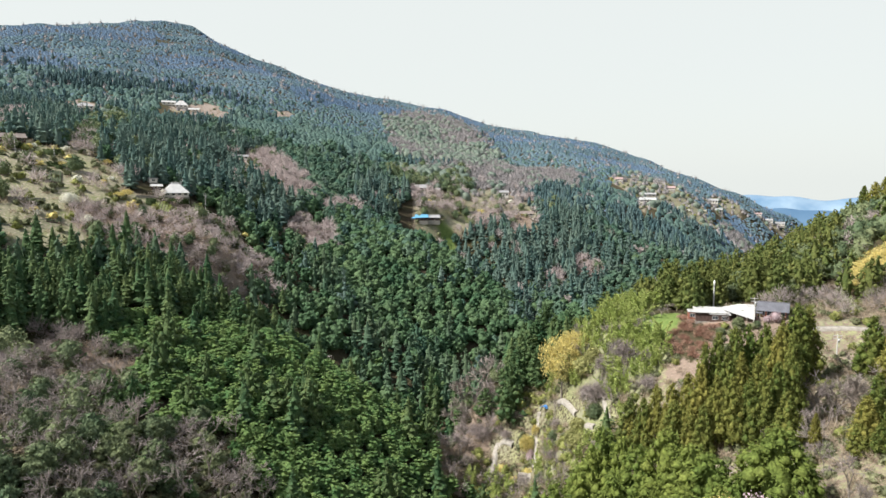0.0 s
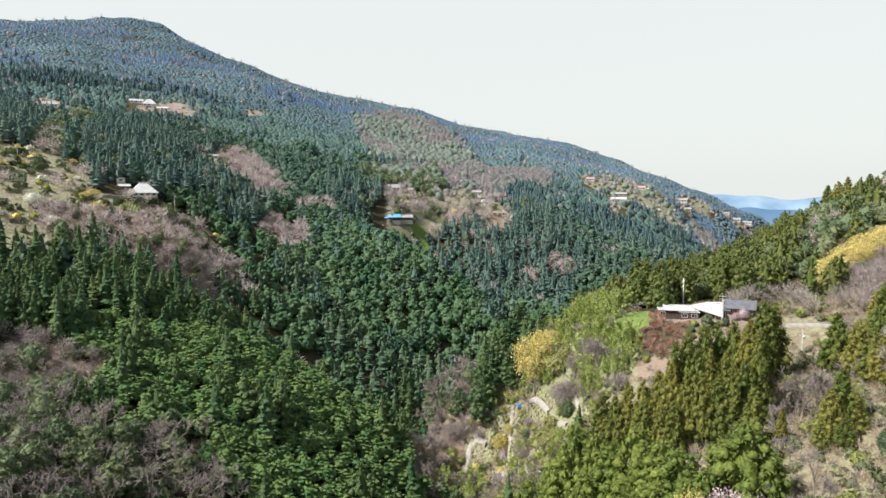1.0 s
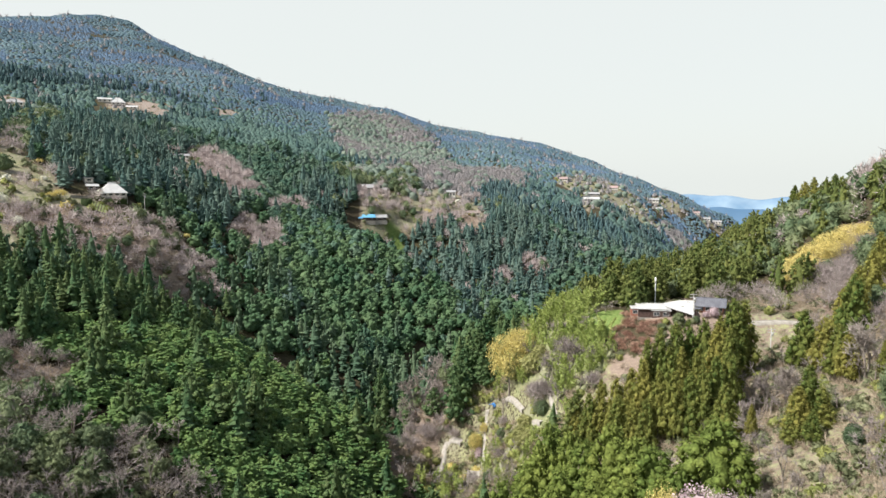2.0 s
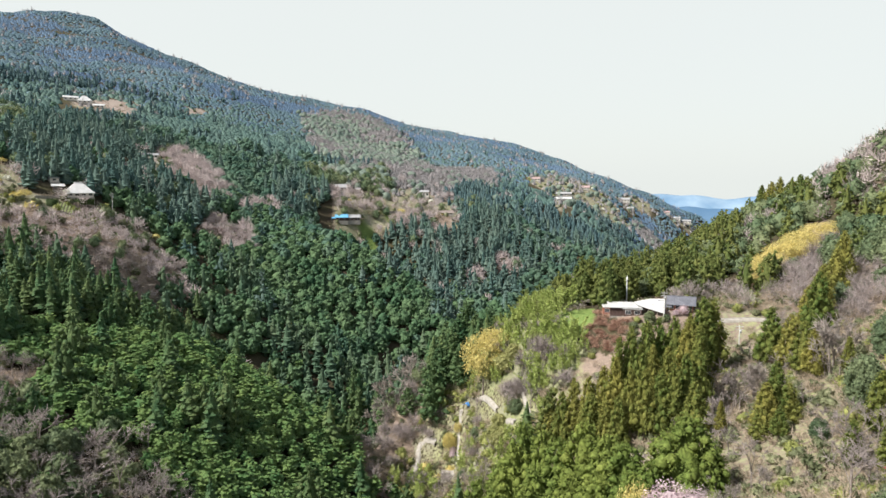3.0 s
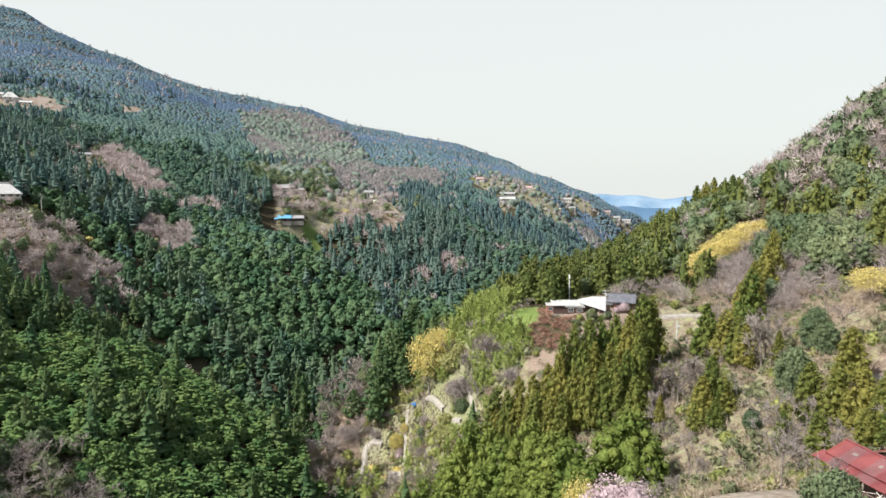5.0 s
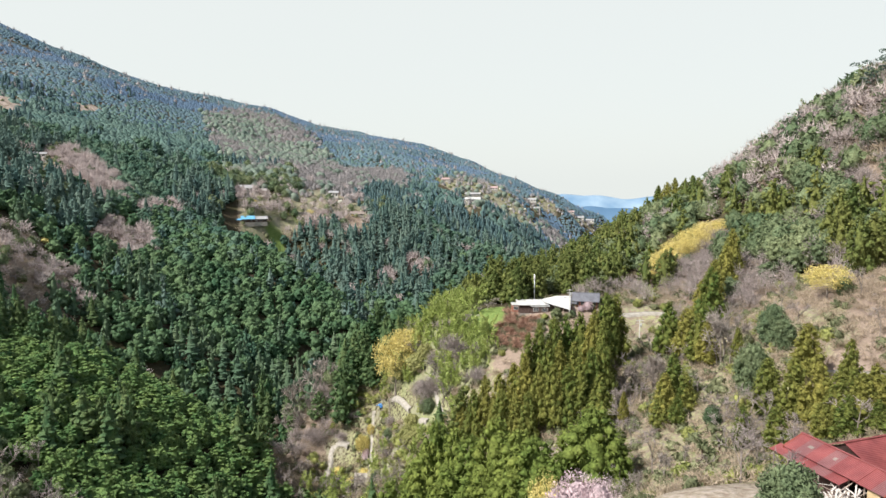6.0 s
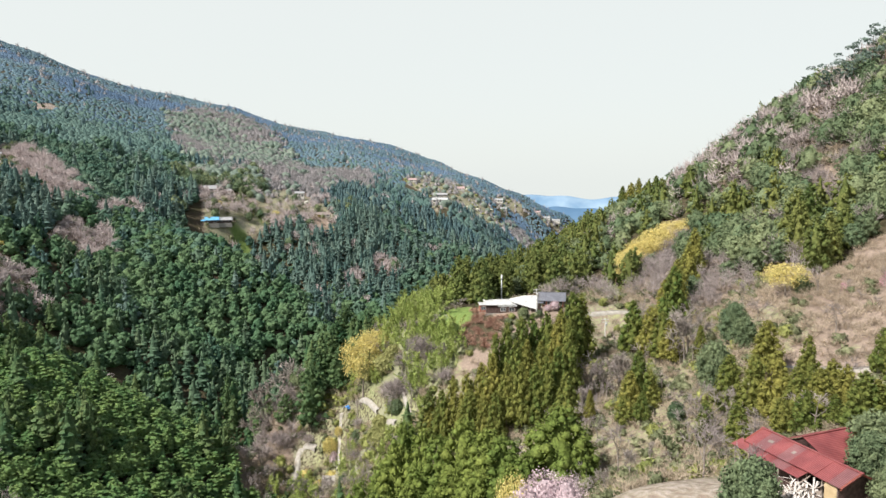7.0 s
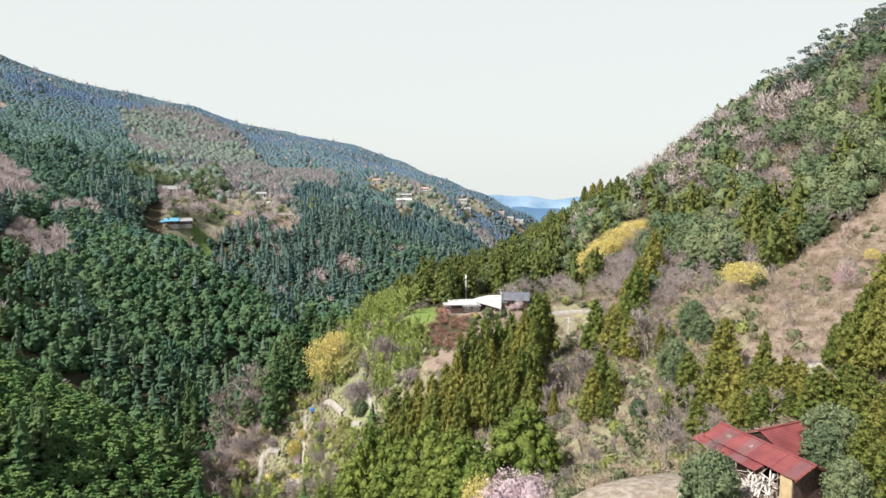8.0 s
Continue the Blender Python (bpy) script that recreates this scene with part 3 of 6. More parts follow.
def puffs(centres, radii, per, size, wild=0.5, squash=0.8, fold=True):
    """Rounded tufts of sprays about the given centres, upper side fuller."""
    n = len(centres)
    d = unit(rng.normal(size=(n, per, 3)) + [0, 0, 0.45])
    at = centres[:, None] + d * (radii[:, None, None] * rng.uniform(0.7, 1.0, (n, per, 1))) * [1, 1, squash]
    return sprays(at.reshape(-1, 3), d.reshape(-1, 3), size, stretch=1.25 if fold else 1.5, wild=wild, fold=fold, lay=True)


def broadleaf(h, r, lobes, per, size, base=0.3, core=6, fold=True, form=OCTA, ball=0.88):
    """A rounded evergreen crown: a heap of tufts of uneven size round a dark middle."""
    a = np.arange(lobes) * 2.39996 + rng.uniform(-0.3, 0.3, lobes)
    u = (np.arange(lobes) + 0.5) / lobes
    rr = r * np.sqrt(np.clip(1 - (1.75 * u - 0.75) ** 2, 0.05, 1)) * rng.uniform(0.62, 0.85, lobes)
    z = h * (base + (0.86 - base) * u) + rng.uniform(-0.04, 0.04, lobes) * h
    mid = np.stack([rr * np.cos(a), rr * np.sin(a), z], -1)
    big = r * rng.uniform(0.30, 0.46, lobes)
    crown = puffs(mid, big, per, size, fold=fold)
    if ball:
        crown = join(crown, tufts_at(mid, big * ball, 0.8, form))
    if not core:
        return crown
    return join(crown, lathe(np.array([0.35, 0.72, 0.62, 0.1]) * r, np.array([base * 0.75, base + 0.12, 0.68, 0.92]) * h, core, 0.15))


def limbs(h, spread_, levels, width, twigs, fineness=0.03):
    """A leafless tree: a forking trunk and limbs, and many thin twigs on their ends."""
    out, ends = [], []

    def grow(p, d, length, w, level):
        q = p + d * length
        out.append(stick(p, q, w, w * 0.62, 5 if level == levels else 3))
        if level == 0:
            ends.append((q, d, length))
            return
        for _ in range(3 if level > 1 else 2):
            nd = unit(d + spread_ * rng.normal(size=3) * [1, 1, 0.6] + [0, 0, 0.16])
            grow(p + d * length * rng.uniform(0.55, 1), nd, length * rng.uniform(0.6, 0.8), w * 0.58, level - 1)

    grow(np.zeros(3), np.array([0.03, 0.02, 1.0]), h * 0.34, width, levels)
    fine = []
    for q, d, length in ends:
        for _ in range(twigs):
            nd = unit(d + 0.75 * rng.normal(size=3) + [0, 0, 0.15])
            s = q - d * length * rng.uniform(0, 0.9)
            fine.append(stick(s, s + nd * length * rng.uniform(0.5, 1.0), fineness, fineness * 0.45, 3))
    return join(*out), join(*fine)


def brush(h, r, n, width, lean=0.5):
    """A leafless thicket far off: a dome of thin twigs, with nothing solid in it."""
    d = unit(rng.normal(size=(n, 3)) * [1, 1, 0.8] + [0, 0, lean])
    at = d * [r, r, h * 0.55] * rng.uniform(0.35, 0.95, (n, 1)) + [0, 0, h * 0.42]
    ax = unit(d + 0.5 * rng.normal(size=(n, 3)) + [0, 0, 0.5])
    side = unit(np.cross(ax, rng.normal(size=(n, 3)))) * width
    ln = (0.34 * r * rng.uniform(0.5, 1.3, n))[:, None]
    v = np.stack([at - ax * ln - side, at - ax * ln + side, at + ax * ln], 1).reshape(-1, 3)
    return v, np.arange(3 * n).reshape(-1, 3)


def scatter(name, shapes, spots, mat, label, category, fat=(0.85, 1.15), smooth=True):
    """Many trees joined in one mesh of kind stuff. Spots: x, y, ground height, size."""
    if not len(spots):
        return None
    vs, fs, ts, o = [], [], [], 0
    for x, y, z, s in spots:
        v, f = shapes[rng.integers(len(shapes))]
        a, w = rng.uniform(0, 2 * np.pi), s * rng.uniform(*fat)
        c, k = math.cos(a) * w, math.sin(a) * w
        vs.append(np.stack([v[:, 0] * c - v[:, 1] * k + x, v[:, 0] * k + v[:, 1] * c + y, v[:, 2] * s + z - 0.3], -1))
        fs.append(f + o)
        ts.append(np.full(len(v), rng.uniform()))
        o += len(v)
    me = mesh_of(name, np.concatenate(vs), np.concatenate(fs), mat, np.concatenate(ts), smooth)
    return tagged(new(name, me), label, category, kind="stuff")


def trunk_shape(h, r, sides=6):
    n = 4
    hs = np.linspace(0, 1, n)
    return lathe(r * (1 - 0.8 * hs) * np.array([1.35, 1, 1, 1]), hs * h - 0.4 * (hs == 0), sides, 0.06)


def tree(name, label, category, group, trunk, trunk_mat, crown, crown_mat, crown_name="crown"):
    """A single tree with a trunk and a crown, at the origin."""
    root = tagged(new(name), label, category, group)
    for part_name, shape, mat in (("cane" if crown_name == "foliage" else "trunk", trunk, trunk_mat), (crown_name, crown, crown_mat)):
        ob = new(part_name, mesh_of(part_name, *shape, mat, smooth=part_name == "crown"))
        ob.parent = root
        if part_name in ("twig_crown", "foliage", "cane"):
            tagged(ob, kind="stuff")
    return root


def standing(x, y, size=1.0, turn=None, sink=0.15, slim=1.0):
    turn = rng.uniform(0, 360) if turn is None else turn
    return pose(x, y, float(height(x, y)[0]) - sink, 0, 0, turn) @ Matrix.Diagonal((size * slim, size * slim, size, 1))


# ---- woods ----
def lattice(lo, hi, step):
    """A jittered lattice over the ring of the plan between two distances, in the sector ahead."""
    n = int(hi / step) + 2
    i, j = np.meshgrid(np.arange(-n, n), np.arange(-2, int(n / 0.87) + 2))
    x = (i + 0.5 * (j % 2)) * step + rng.uniform(-0.48, 0.48, i.shape) * step
    y = j * step * 0.87 + rng.uniform(-0.48, 0.48, i.shape) * step
    x, y = x.ravel(), y.ravel()
    d, a = np.hypot(x, y), np.degrees(np.arctan2(x, y))
    ok = (d > lo) & (d <= hi) & (a > -39) & (a < 58)
    return x[ok], y[ok]


WOOD = {}


def plant(kind, x, y, size):
    WOOD.setdefault(kind, []).append((x, y, size))


CHOICE = {  # cover: (kind of tree, share), the rest of the share stays open
    "cedar": (("cedar", 0.86),),
    "broad": (("cypress", 0.94), ("cedar", 0.05)),
    "mixed": (("bare", 0.62), ("evergreen", 0.34), ("cypress", 0.02)),
    "bare": (("bare", 0.86), ("evergreen", 0.08)),
    "bamboo": (("bamboo", 0.56), ("bare", 0.07), ("bush", 0.10), ("drybush", 0.22)),
    "yellowbush": (("yellow", 0.25), ("drybush", 0.3)),
    "greenbush": (("lime", 0.7), ("bush", 0.2)),
    "scrub": (("drybush", 0.50), ("bare", 0.03), ("bush", 0.24), ("lime", 0.06)),
    "redscrub": (("redbush", 0.9),),
    "orchard": (("bush", 0.15), ("drybush", 0.13), ("bare", 0.026), ("evergreen", 0.014), ("lime", 0.05), ("yellow", 0.022), ("white", 0.010)),
    "grassland": (("drybush", 0.44), ("lime", 0.18), ("bush", 0.18), ("yellow", 0.01)), "lawn": (("drybush", 0.02),),
    "slope": (("drybush", 0.62), ("bare", 0.02), ("bush", 0.03)),
    "hillwood": (("evergreen", 0.60), ("hillcedar", 0.13), ("bare", 0.24)),
    "garden": (("bush", 0.20), ("drybush", 0.26), ("lime", 0.05)),
    "thicket": (("bush", 0.17), ("lime", 0.12), ("bamboo", 0.06), ("drybush", 0.46), ("bare", 0.03)),
    "crestwood": (("bare", 0.75), ("evergreen", 0.20)),
    "tall": (("tallcedar", 0.78), ("cypress", 0.10), ("evergreen", 0.05), ("bare", 0.04)), "smooth": (("cypress", 0.95), ("cedar", 0.02)), "leafless": (("bare", 0.93), ("evergreen", 0.03)),
    "greywood": (("evergreen", 0.45), ("bare", 0.38), ("cypress", 0.12)), "evergrove": (("evergreen", 0.88), ("bare", 0.08)),
    "earth": (("drybush", 0.30), ("bush", 0.04)), "open": (), "yard": (), "houseyard": (),
}


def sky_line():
    """How far the folds of the land screen what lies behind them from the camera at the origin, by bearing and
    distance.
    """
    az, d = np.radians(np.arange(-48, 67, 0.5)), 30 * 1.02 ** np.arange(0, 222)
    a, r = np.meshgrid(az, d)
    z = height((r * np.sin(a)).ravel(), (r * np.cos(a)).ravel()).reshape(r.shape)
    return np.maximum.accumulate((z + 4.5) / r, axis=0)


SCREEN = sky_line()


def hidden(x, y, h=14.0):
    """True on slopes that a ridge wholly hides from the camera, where the wood is thinned out."""
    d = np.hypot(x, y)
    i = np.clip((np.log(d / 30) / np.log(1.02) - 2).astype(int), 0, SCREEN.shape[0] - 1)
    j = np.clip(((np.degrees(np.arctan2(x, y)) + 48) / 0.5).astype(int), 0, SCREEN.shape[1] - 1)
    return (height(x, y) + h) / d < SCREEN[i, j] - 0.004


OPEN_LAND = ("orchard", "scrub", "slope", "grassland", "redscrub", "earth", "greenbush", "yellowbush", "bamboo", "lawn", "garden", "thicket")


DENSE = ("hillwood", "crestwood")


LANES = (
    ("narrow pale concrete lane running down the grassy slope", ((38.9, 267.2), (38.1, 264.3), (37.0, 261.4), (36.5, 255.4), (35.0, 252.0)), 2.2),
    ("pale concrete hairpin of the valley road", ((16.0, 255.0), (19.6, 264.3), (21.1, 268.2), (22.0, 270.1), (21.6, 273.4), (24.7, 272.4), (28.5, 267.6)), 2.6),
    ("short pale lane between shrubs", ((44.0, 252.2), (45.5, 244.0), (47.0, 234.3)), 1.9),
    ("short pale lane between shrubs", ((48.5, 224.0), (50.0, 218.5)), 2.0),
    ("steep pale path beside bare trees", ((54.4, 227.5), (53.7, 220.6), (53.4, 213.0)), 1.6),
    ("pale farm track below the dry slope", ((111, 117), (113.8, 111.1), (115.3, 106.6), (117.3, 102.9), (121, 97)), 2.2),
    ("pale track behind the farmhouse", ((113, 212), (118.6, 210.9), (126.1, 210.1), (133, 206)), 2.2))
LANE_SPOTS = np.concatenate([np.array(spread([(*q, 0) for q in line], 1.5))[:, :2] for _, line, _ in LANES])
LANE_SPOTS = np.concatenate([LANE_SPOTS, [(30.0, 250.6), (32.6, 250.6), (35.6, 250.6), (41.3, 264.0)]])
LANE_SPOTS = np.concatenate([LANE_SPOTS, *(np.array([(30.6, 251.0), (33.0, 251.0), (35.4, 251.0)]) * k for k in (0.98, 0.968))])
LANE_SPOTS = np.concatenate([LANE_SPOTS * k for k in (1.0, 0.988)])      # verges kept low on the downhill side


HOMES = np.array([(-148.7, 382.1), (-157.5, 378.5), (-236.8, 377.9), (-334.0, 649.1), (-280.0, 745.4), (-292.0, 742.0), (-266.0, 744.0), (-161.3, 552.9),
                  (-20.0, 624.7), (-5.0, 630.0), (-18.0, 574.0), (-25.5, 573.5), (-8.0, 576.5), (60.4, 680.3), (77.4, 635.3), (229.6, 771.5), (248.4, 849.4),
                  (233.4, 915.7), (309.3, 935.2), (400.6, 1019.1), (397.4, 993.5), (528.8, 1154.7), (552.0, 1160.0), (571.4, 1162.1), (590.0, 1168.0)])
HOMES = np.concatenate([HOMES * k for k in (1.0, 0.98, 0.96, 0.94)])      # each with the open ground in front of it

HAMLET = (("bare", 0.20), ("bush", 0.10), ("drybush", 0.16), ("evergreen", 0.05), ("lime", 0.03), ("white", 0.012), ("yellow", 0.006))


def sow(lo, hi, step, low_growth=False, only=(), but=()):
    """Plants a ring of the plan, on a lattice of the given step, with what grows on each kind of cover."""
    x, y = lattice(lo, hi, step)
    # out of the camera's sight only a few trees are kept
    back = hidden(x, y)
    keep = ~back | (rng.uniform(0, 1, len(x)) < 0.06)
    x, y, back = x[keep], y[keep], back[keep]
    kinds, dice, size = cover_at(x, y), rng.uniform(0, 1, len(x)), rng.uniform(0.8, 1.18, len(x))
    grove = np.sin(x / 34 + 1.5 * np.sin(y / 51)) + np.sin(y / 43 + 1.2 * np.sin(x / 37)) + rng.normal(0, 0.5, len(x)) * (0.3 if lo >= 640 else 1)
    for px, py, kind, p, s, g, b in zip(x, y, kinds, dice, size, grove, back):
        if (only and kind not in only) or kind in but:
            continue
        far_off = math.hypot(px, py) > 640
        if not low_growth and px > 35 and math.hypot(px, py) < 88:
            continue
        if not low_growth and py > 300 and np.min(np.hypot(HOMES[:, 0] - px, HOMES[:, 1] - py)) < 11:
            continue
        if low_growth and np.min(np.hypot(LANE_SPOTS[:, 0] - px, LANE_SPOTS[:, 1] - py)) < 1.9:
            continue
        s *= 1.22 if kind in DENSE else 1.06 if kind == "tall" and not far_off else 1
        if low_growth and kind in ("bare", "mixed", "crestwood", "leafless"):     # undergrowth
            if p < 0.62 and not far_off:
                plant("drybush" if p < (0.2 if kind == "mixed" else 0.50) else "bush", px, py, s * 1.2)
            continue
        if low_growth != (kind in OPEN_LAND):
            continue
        if kind == "forest":
            right = px > 52 and py < 420 and px > 0.19 * py
            if right:
                choices = (("hillcedar", 0.86 if px < 185 else 0.25), ("evergreen", 0.10 if px < 185 else 0.7)) if g > -0.9 else (("evergreen", 0.6), ("bare", 0.2), ("hillcedar", 0.2))
            else:
                choices = (("cedar", 0.95), ("bare", 0.02)) if g > 0.35 else (("cypress", 0.84), ("cedar", 0.11), ("bare", 0.02))
        else:
            choices = HAMLET if kind == "orchard" and py > 560 else CHOICE[kind]
        for tree_kind, share in choices:
            if p < share:
                if kind == "mixed" and tree_kind == "bare":
                    s *= 1.3
                elif kind == "bare" and px < -90 and py > 290:          # low coppice below the hall
                    s *= 0.7
                if tree_kind == "yellow" and far_off:
                    tree_kind = "drybush"
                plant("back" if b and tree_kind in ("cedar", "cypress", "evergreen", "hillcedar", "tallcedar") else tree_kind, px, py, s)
                break
            p -= share


CANOPY = ("cedar", "forest", "tall")
FINE = ("broad", "smooth")
sow(30, 300, 5.7, only=CANOPY)
sow(30, 300, 3.9, only=FINE)
sow(30, 300, 6.1, but=CANOPY + FINE + DENSE)
sow(300, 640, 6.7, only=CANOPY)
sow(300, 640, 6.0, only=FINE)
sow(300, 640, 5.4, only=("bare", "leafless"))
sow(300, 640, 6.8, but=CANOPY + FINE + DENSE + ("bare", "leafless"))
sow(640, 900, 5.2)
sow(900, 1900, 5.2)
sow(120, 480, 5.7, only=DENSE)
sow(30, 310, 2.7, True)
sow(205, 290, 1.9, True, ("grassland", "thicket"))
sow(310, 640, 4.0, True)
sow(640, 1700, 6.0, True)

# the nearest of a kind stand as single trees, the others are joined
NEAR, MID = 320, 660


def parted(kind, count, centre=(55, 105), near_to=NEAR):
    all_ = sorted(WOOD.get(kind, []), key=lambda p: math.dist(p[:2], centre))
    single = [p for p in all_[:count] if math.hypot(*p[:2]) < NEAR]
    rest = all_[len(single):]
    full = np.array(rest) if rest else np.zeros((0, 3))
    spots = np.column_stack([full[:, 0], full[:, 1], height(full[:, 0], full[:, 1]), full[:, 2]]) if len(full) else np.zeros((0, 4))
    d = np.hypot(spots[:, 0], spots[:, 1]) * rng.normal(1, 0.045, len(spots))      # the bands of distance mingle
    return single, spots[d < near_to], spots[(d >= near_to) & (d < MID)], spots[d >= MID]


def place(models, spots):
    for i, (x, y, s) in enumerate(spots):
        copy_thing(models[i % len(models)], standing(x, y, s))
    for m in models:
        for o in (*m.children_recursive, m):
            bpy.data.objects.remove(o)


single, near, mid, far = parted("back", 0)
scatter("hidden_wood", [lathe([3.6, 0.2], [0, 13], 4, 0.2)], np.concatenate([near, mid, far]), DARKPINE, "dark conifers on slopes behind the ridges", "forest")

single, near, mid, far = parted("cedar", 50)
place([tree("cedar_tree", "tall cedar with olive-green tufted crown on slope", "tree", "cedars on the slopes",
            trunk_shape(15, 0.26), BARK, conifer(17, 4.4 + 0.2 * k, 46, 26, 0.55, plump=1.25, ball=0.7, lay=False, base=0.12, power=0.62, fold=False), CEDAR) for k in range(6)], single)
scatter("cedar_wood", [conifer(15.5, 4.6, 24, 8, 0.85, plump=1.2, ball=0.72, lay=False, base=0.15, power=0.6, core=(5, 3), fold=False) for _ in range(4)]
        + [fir(17.5, 4.4, 12, 9, base=0.15, power=0.62, sag=0.2, sub=2, broad=0.45) for _ in range(5)], near, CEDAR, "dense plantation of tall dark cedars on the slope", "forest", smooth=False)
clumped = [conifer(13.5, 4.3, 13, 5, 1.15, plump=1.3, ball=0.8, base=0.05, power=0.58, core=(5, 3), fold=False) for _ in range(6)]
pointed = [fir(14.5, 4.3, 8, 8, base=0.08, power=0.62, sag=0.2, broad=0.45) for _ in range(6)]
# beyond about 430 m the haze-tinted copy takes over
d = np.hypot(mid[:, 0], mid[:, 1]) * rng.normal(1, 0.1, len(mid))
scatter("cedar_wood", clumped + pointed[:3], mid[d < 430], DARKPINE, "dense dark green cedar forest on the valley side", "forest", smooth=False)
scatter("cedar_wood", clumped + pointed[:3], mid[d >= 430], HAZED_UPPERPINE, "dark cedar forest across the valley, tinted blue for haze", "forest", smooth=False)
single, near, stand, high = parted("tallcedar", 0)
scatter("cedar_wood", pointed + clumped[:4], np.concatenate([near, stand]), HAZED_UPPERPINE, "stand of tall pointed cedars by the farms", "forest", smooth=False)
# beyond about 900 m the bluest copy, with most haze in its colour
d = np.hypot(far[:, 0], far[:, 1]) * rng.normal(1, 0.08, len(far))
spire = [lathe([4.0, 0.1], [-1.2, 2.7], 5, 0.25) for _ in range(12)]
scatter("cedar_wood", [fir(8.6, 3.7, 5, 6, base=0.05, power=0.55, sag=0.1, broad=0.5, core=4) for _ in range(10)], np.concatenate([far[d < 900], high]), HAZED_FARPINE, "dark cedar forest on the upper valley side", "forest", smooth=False)
scatter("cedar_wood", spire, far[d >= 900], HAZED_MOUNTAIN, "distant cedar forest covering the mountain flank", "forest")

single, near, mid, far = parted("hillcedar", 60)
place([tree("cedar_tree", "tall cedar with olive-green tufted crown on slope", "tree", "cedars on the slopes",
            trunk_shape(14, 0.26), BARK, conifer(15.5, 3.7 + 0.2 * k, 48, 28, 0.42, plump=1.2, ball=0.68, lay=False, base=0.15, power=0.55, fold=False), HILLCEDAR) for k in range(4)], single)
scatter("cedar_wood", [conifer(13, 4.0, 20, 9, 0.75, plump=1.25, ball=0.7, lay=False, base=0.12, power=0.52, core=(5, 3), fold=False) for _ in range(8)], np.concatenate([near, mid, far]), HILLCEDAR, "olive-green cedar wood on the sunny hillside", "forest")

single, near, mid, far = parted("cypress", 90, (-30, 150))
place([tree("cypress_tree", "bushy bright green cypress in a dense stand", "tree", "cypresses of the near slope",
            trunk_shape(7, 0.2), BARK, fir(7.6, 3.6, 8, 12, base=0.1, power=0.30, sag=-0.02, sub=3, broad=0.45), CYPRESS) for k in range(5)], single)
scatter("cypress_wood", [fir(6.6, 3.6, 6, 10, base=0.25, power=0.30, sag=-0.02, sub=2, broad=0.40) for _ in range(8)], near, CYPRESS, "dense bright green cypress stand on the near spur", "forest", smooth=False)
heaped = [broadleaf(8.5, 4.4, 11, 6, 1.0, base=0.1, core=5, fold=False, ball=0.85) for _ in range(8)]
# beyond about 480 m the canopy colour holds haze blue
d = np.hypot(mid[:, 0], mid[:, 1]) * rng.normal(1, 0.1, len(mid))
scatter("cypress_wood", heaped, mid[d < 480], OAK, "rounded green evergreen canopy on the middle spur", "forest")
scatter("cypress_wood", heaped, mid[d >= 480], HAZED_UPPEROAK, "rounded evergreen canopy across the valley, tinted blue for haze", "forest")
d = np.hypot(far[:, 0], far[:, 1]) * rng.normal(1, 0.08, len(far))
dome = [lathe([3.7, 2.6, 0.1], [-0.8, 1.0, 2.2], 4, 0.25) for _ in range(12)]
scatter("cypress_wood", [lathe([3.6, 2.7, 0.1], [-0.8, 1.6, 3.4], 5, 0.25) for _ in range(10)], far[d < 900], HAZED_FARCYPRESS, "light green cypress plantation on the upper valley side", "forest")
scatter("cypress_wood", dome, far[d >= 900], HAZED_HIGHCYPRESS, "distant evergreen canopy of the mountain", "forest")

single, near, mid, far = parted("evergreen", 60)
place([tree("evergreen_tree", "grey-green broadleaf evergreen with a rounded crown", "tree", "broadleaf trees",
            trunk_shape(6, 0.22), GREYBARK, broadleaf(9.5, 3.9, 24, 34, 0.5, base=0.2, fold=False, ball=0.72), EVERGREEN) for k in range(5)], single)
scatter("evergreen_wood", [broadleaf(9.5, 4.4, 20, 27, 0.58, ball=0, base=0.15, core=5, fold=False) for _ in range(6)], near, EVERGREEN, "grey-green broadleaf trees on the hillside", "forest")
scatter("evergreen_wood", [broadleaf(9, 4.4, 14, 12, 1.0, ball=0, base=0.15, core=5, fold=False) for _ in range(6)], mid, EVERGREEN, "grey-green broadleaf trees across the valley", "forest")
scatter("evergreen_wood", [lathe([3.0, 4.4, 3.6, 0.3], [-1, 2.0, 4.6, 6.4], 6, 0.3) for _ in range(10)], far, HAZED_FARBROAD, "distant grey-green broadleaf trees", "forest")

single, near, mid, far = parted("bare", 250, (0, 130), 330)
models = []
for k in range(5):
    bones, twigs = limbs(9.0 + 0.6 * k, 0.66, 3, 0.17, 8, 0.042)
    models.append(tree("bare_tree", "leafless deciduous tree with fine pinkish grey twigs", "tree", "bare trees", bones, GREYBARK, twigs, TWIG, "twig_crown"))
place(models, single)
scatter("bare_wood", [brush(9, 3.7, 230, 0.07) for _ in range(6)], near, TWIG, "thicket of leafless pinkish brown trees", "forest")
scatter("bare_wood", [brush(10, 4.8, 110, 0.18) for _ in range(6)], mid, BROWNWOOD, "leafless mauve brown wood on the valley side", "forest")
scatter("bare_wood", [join(brush(8, 3.6, 26, 0.24), lathe([2.4, 2.6, 0.2], [-0.4, 1.8, 4.2], 5, 0.3)) for _ in range(6)], far, HAZED_FARBARE, "distant leafless brown wood", "forest")

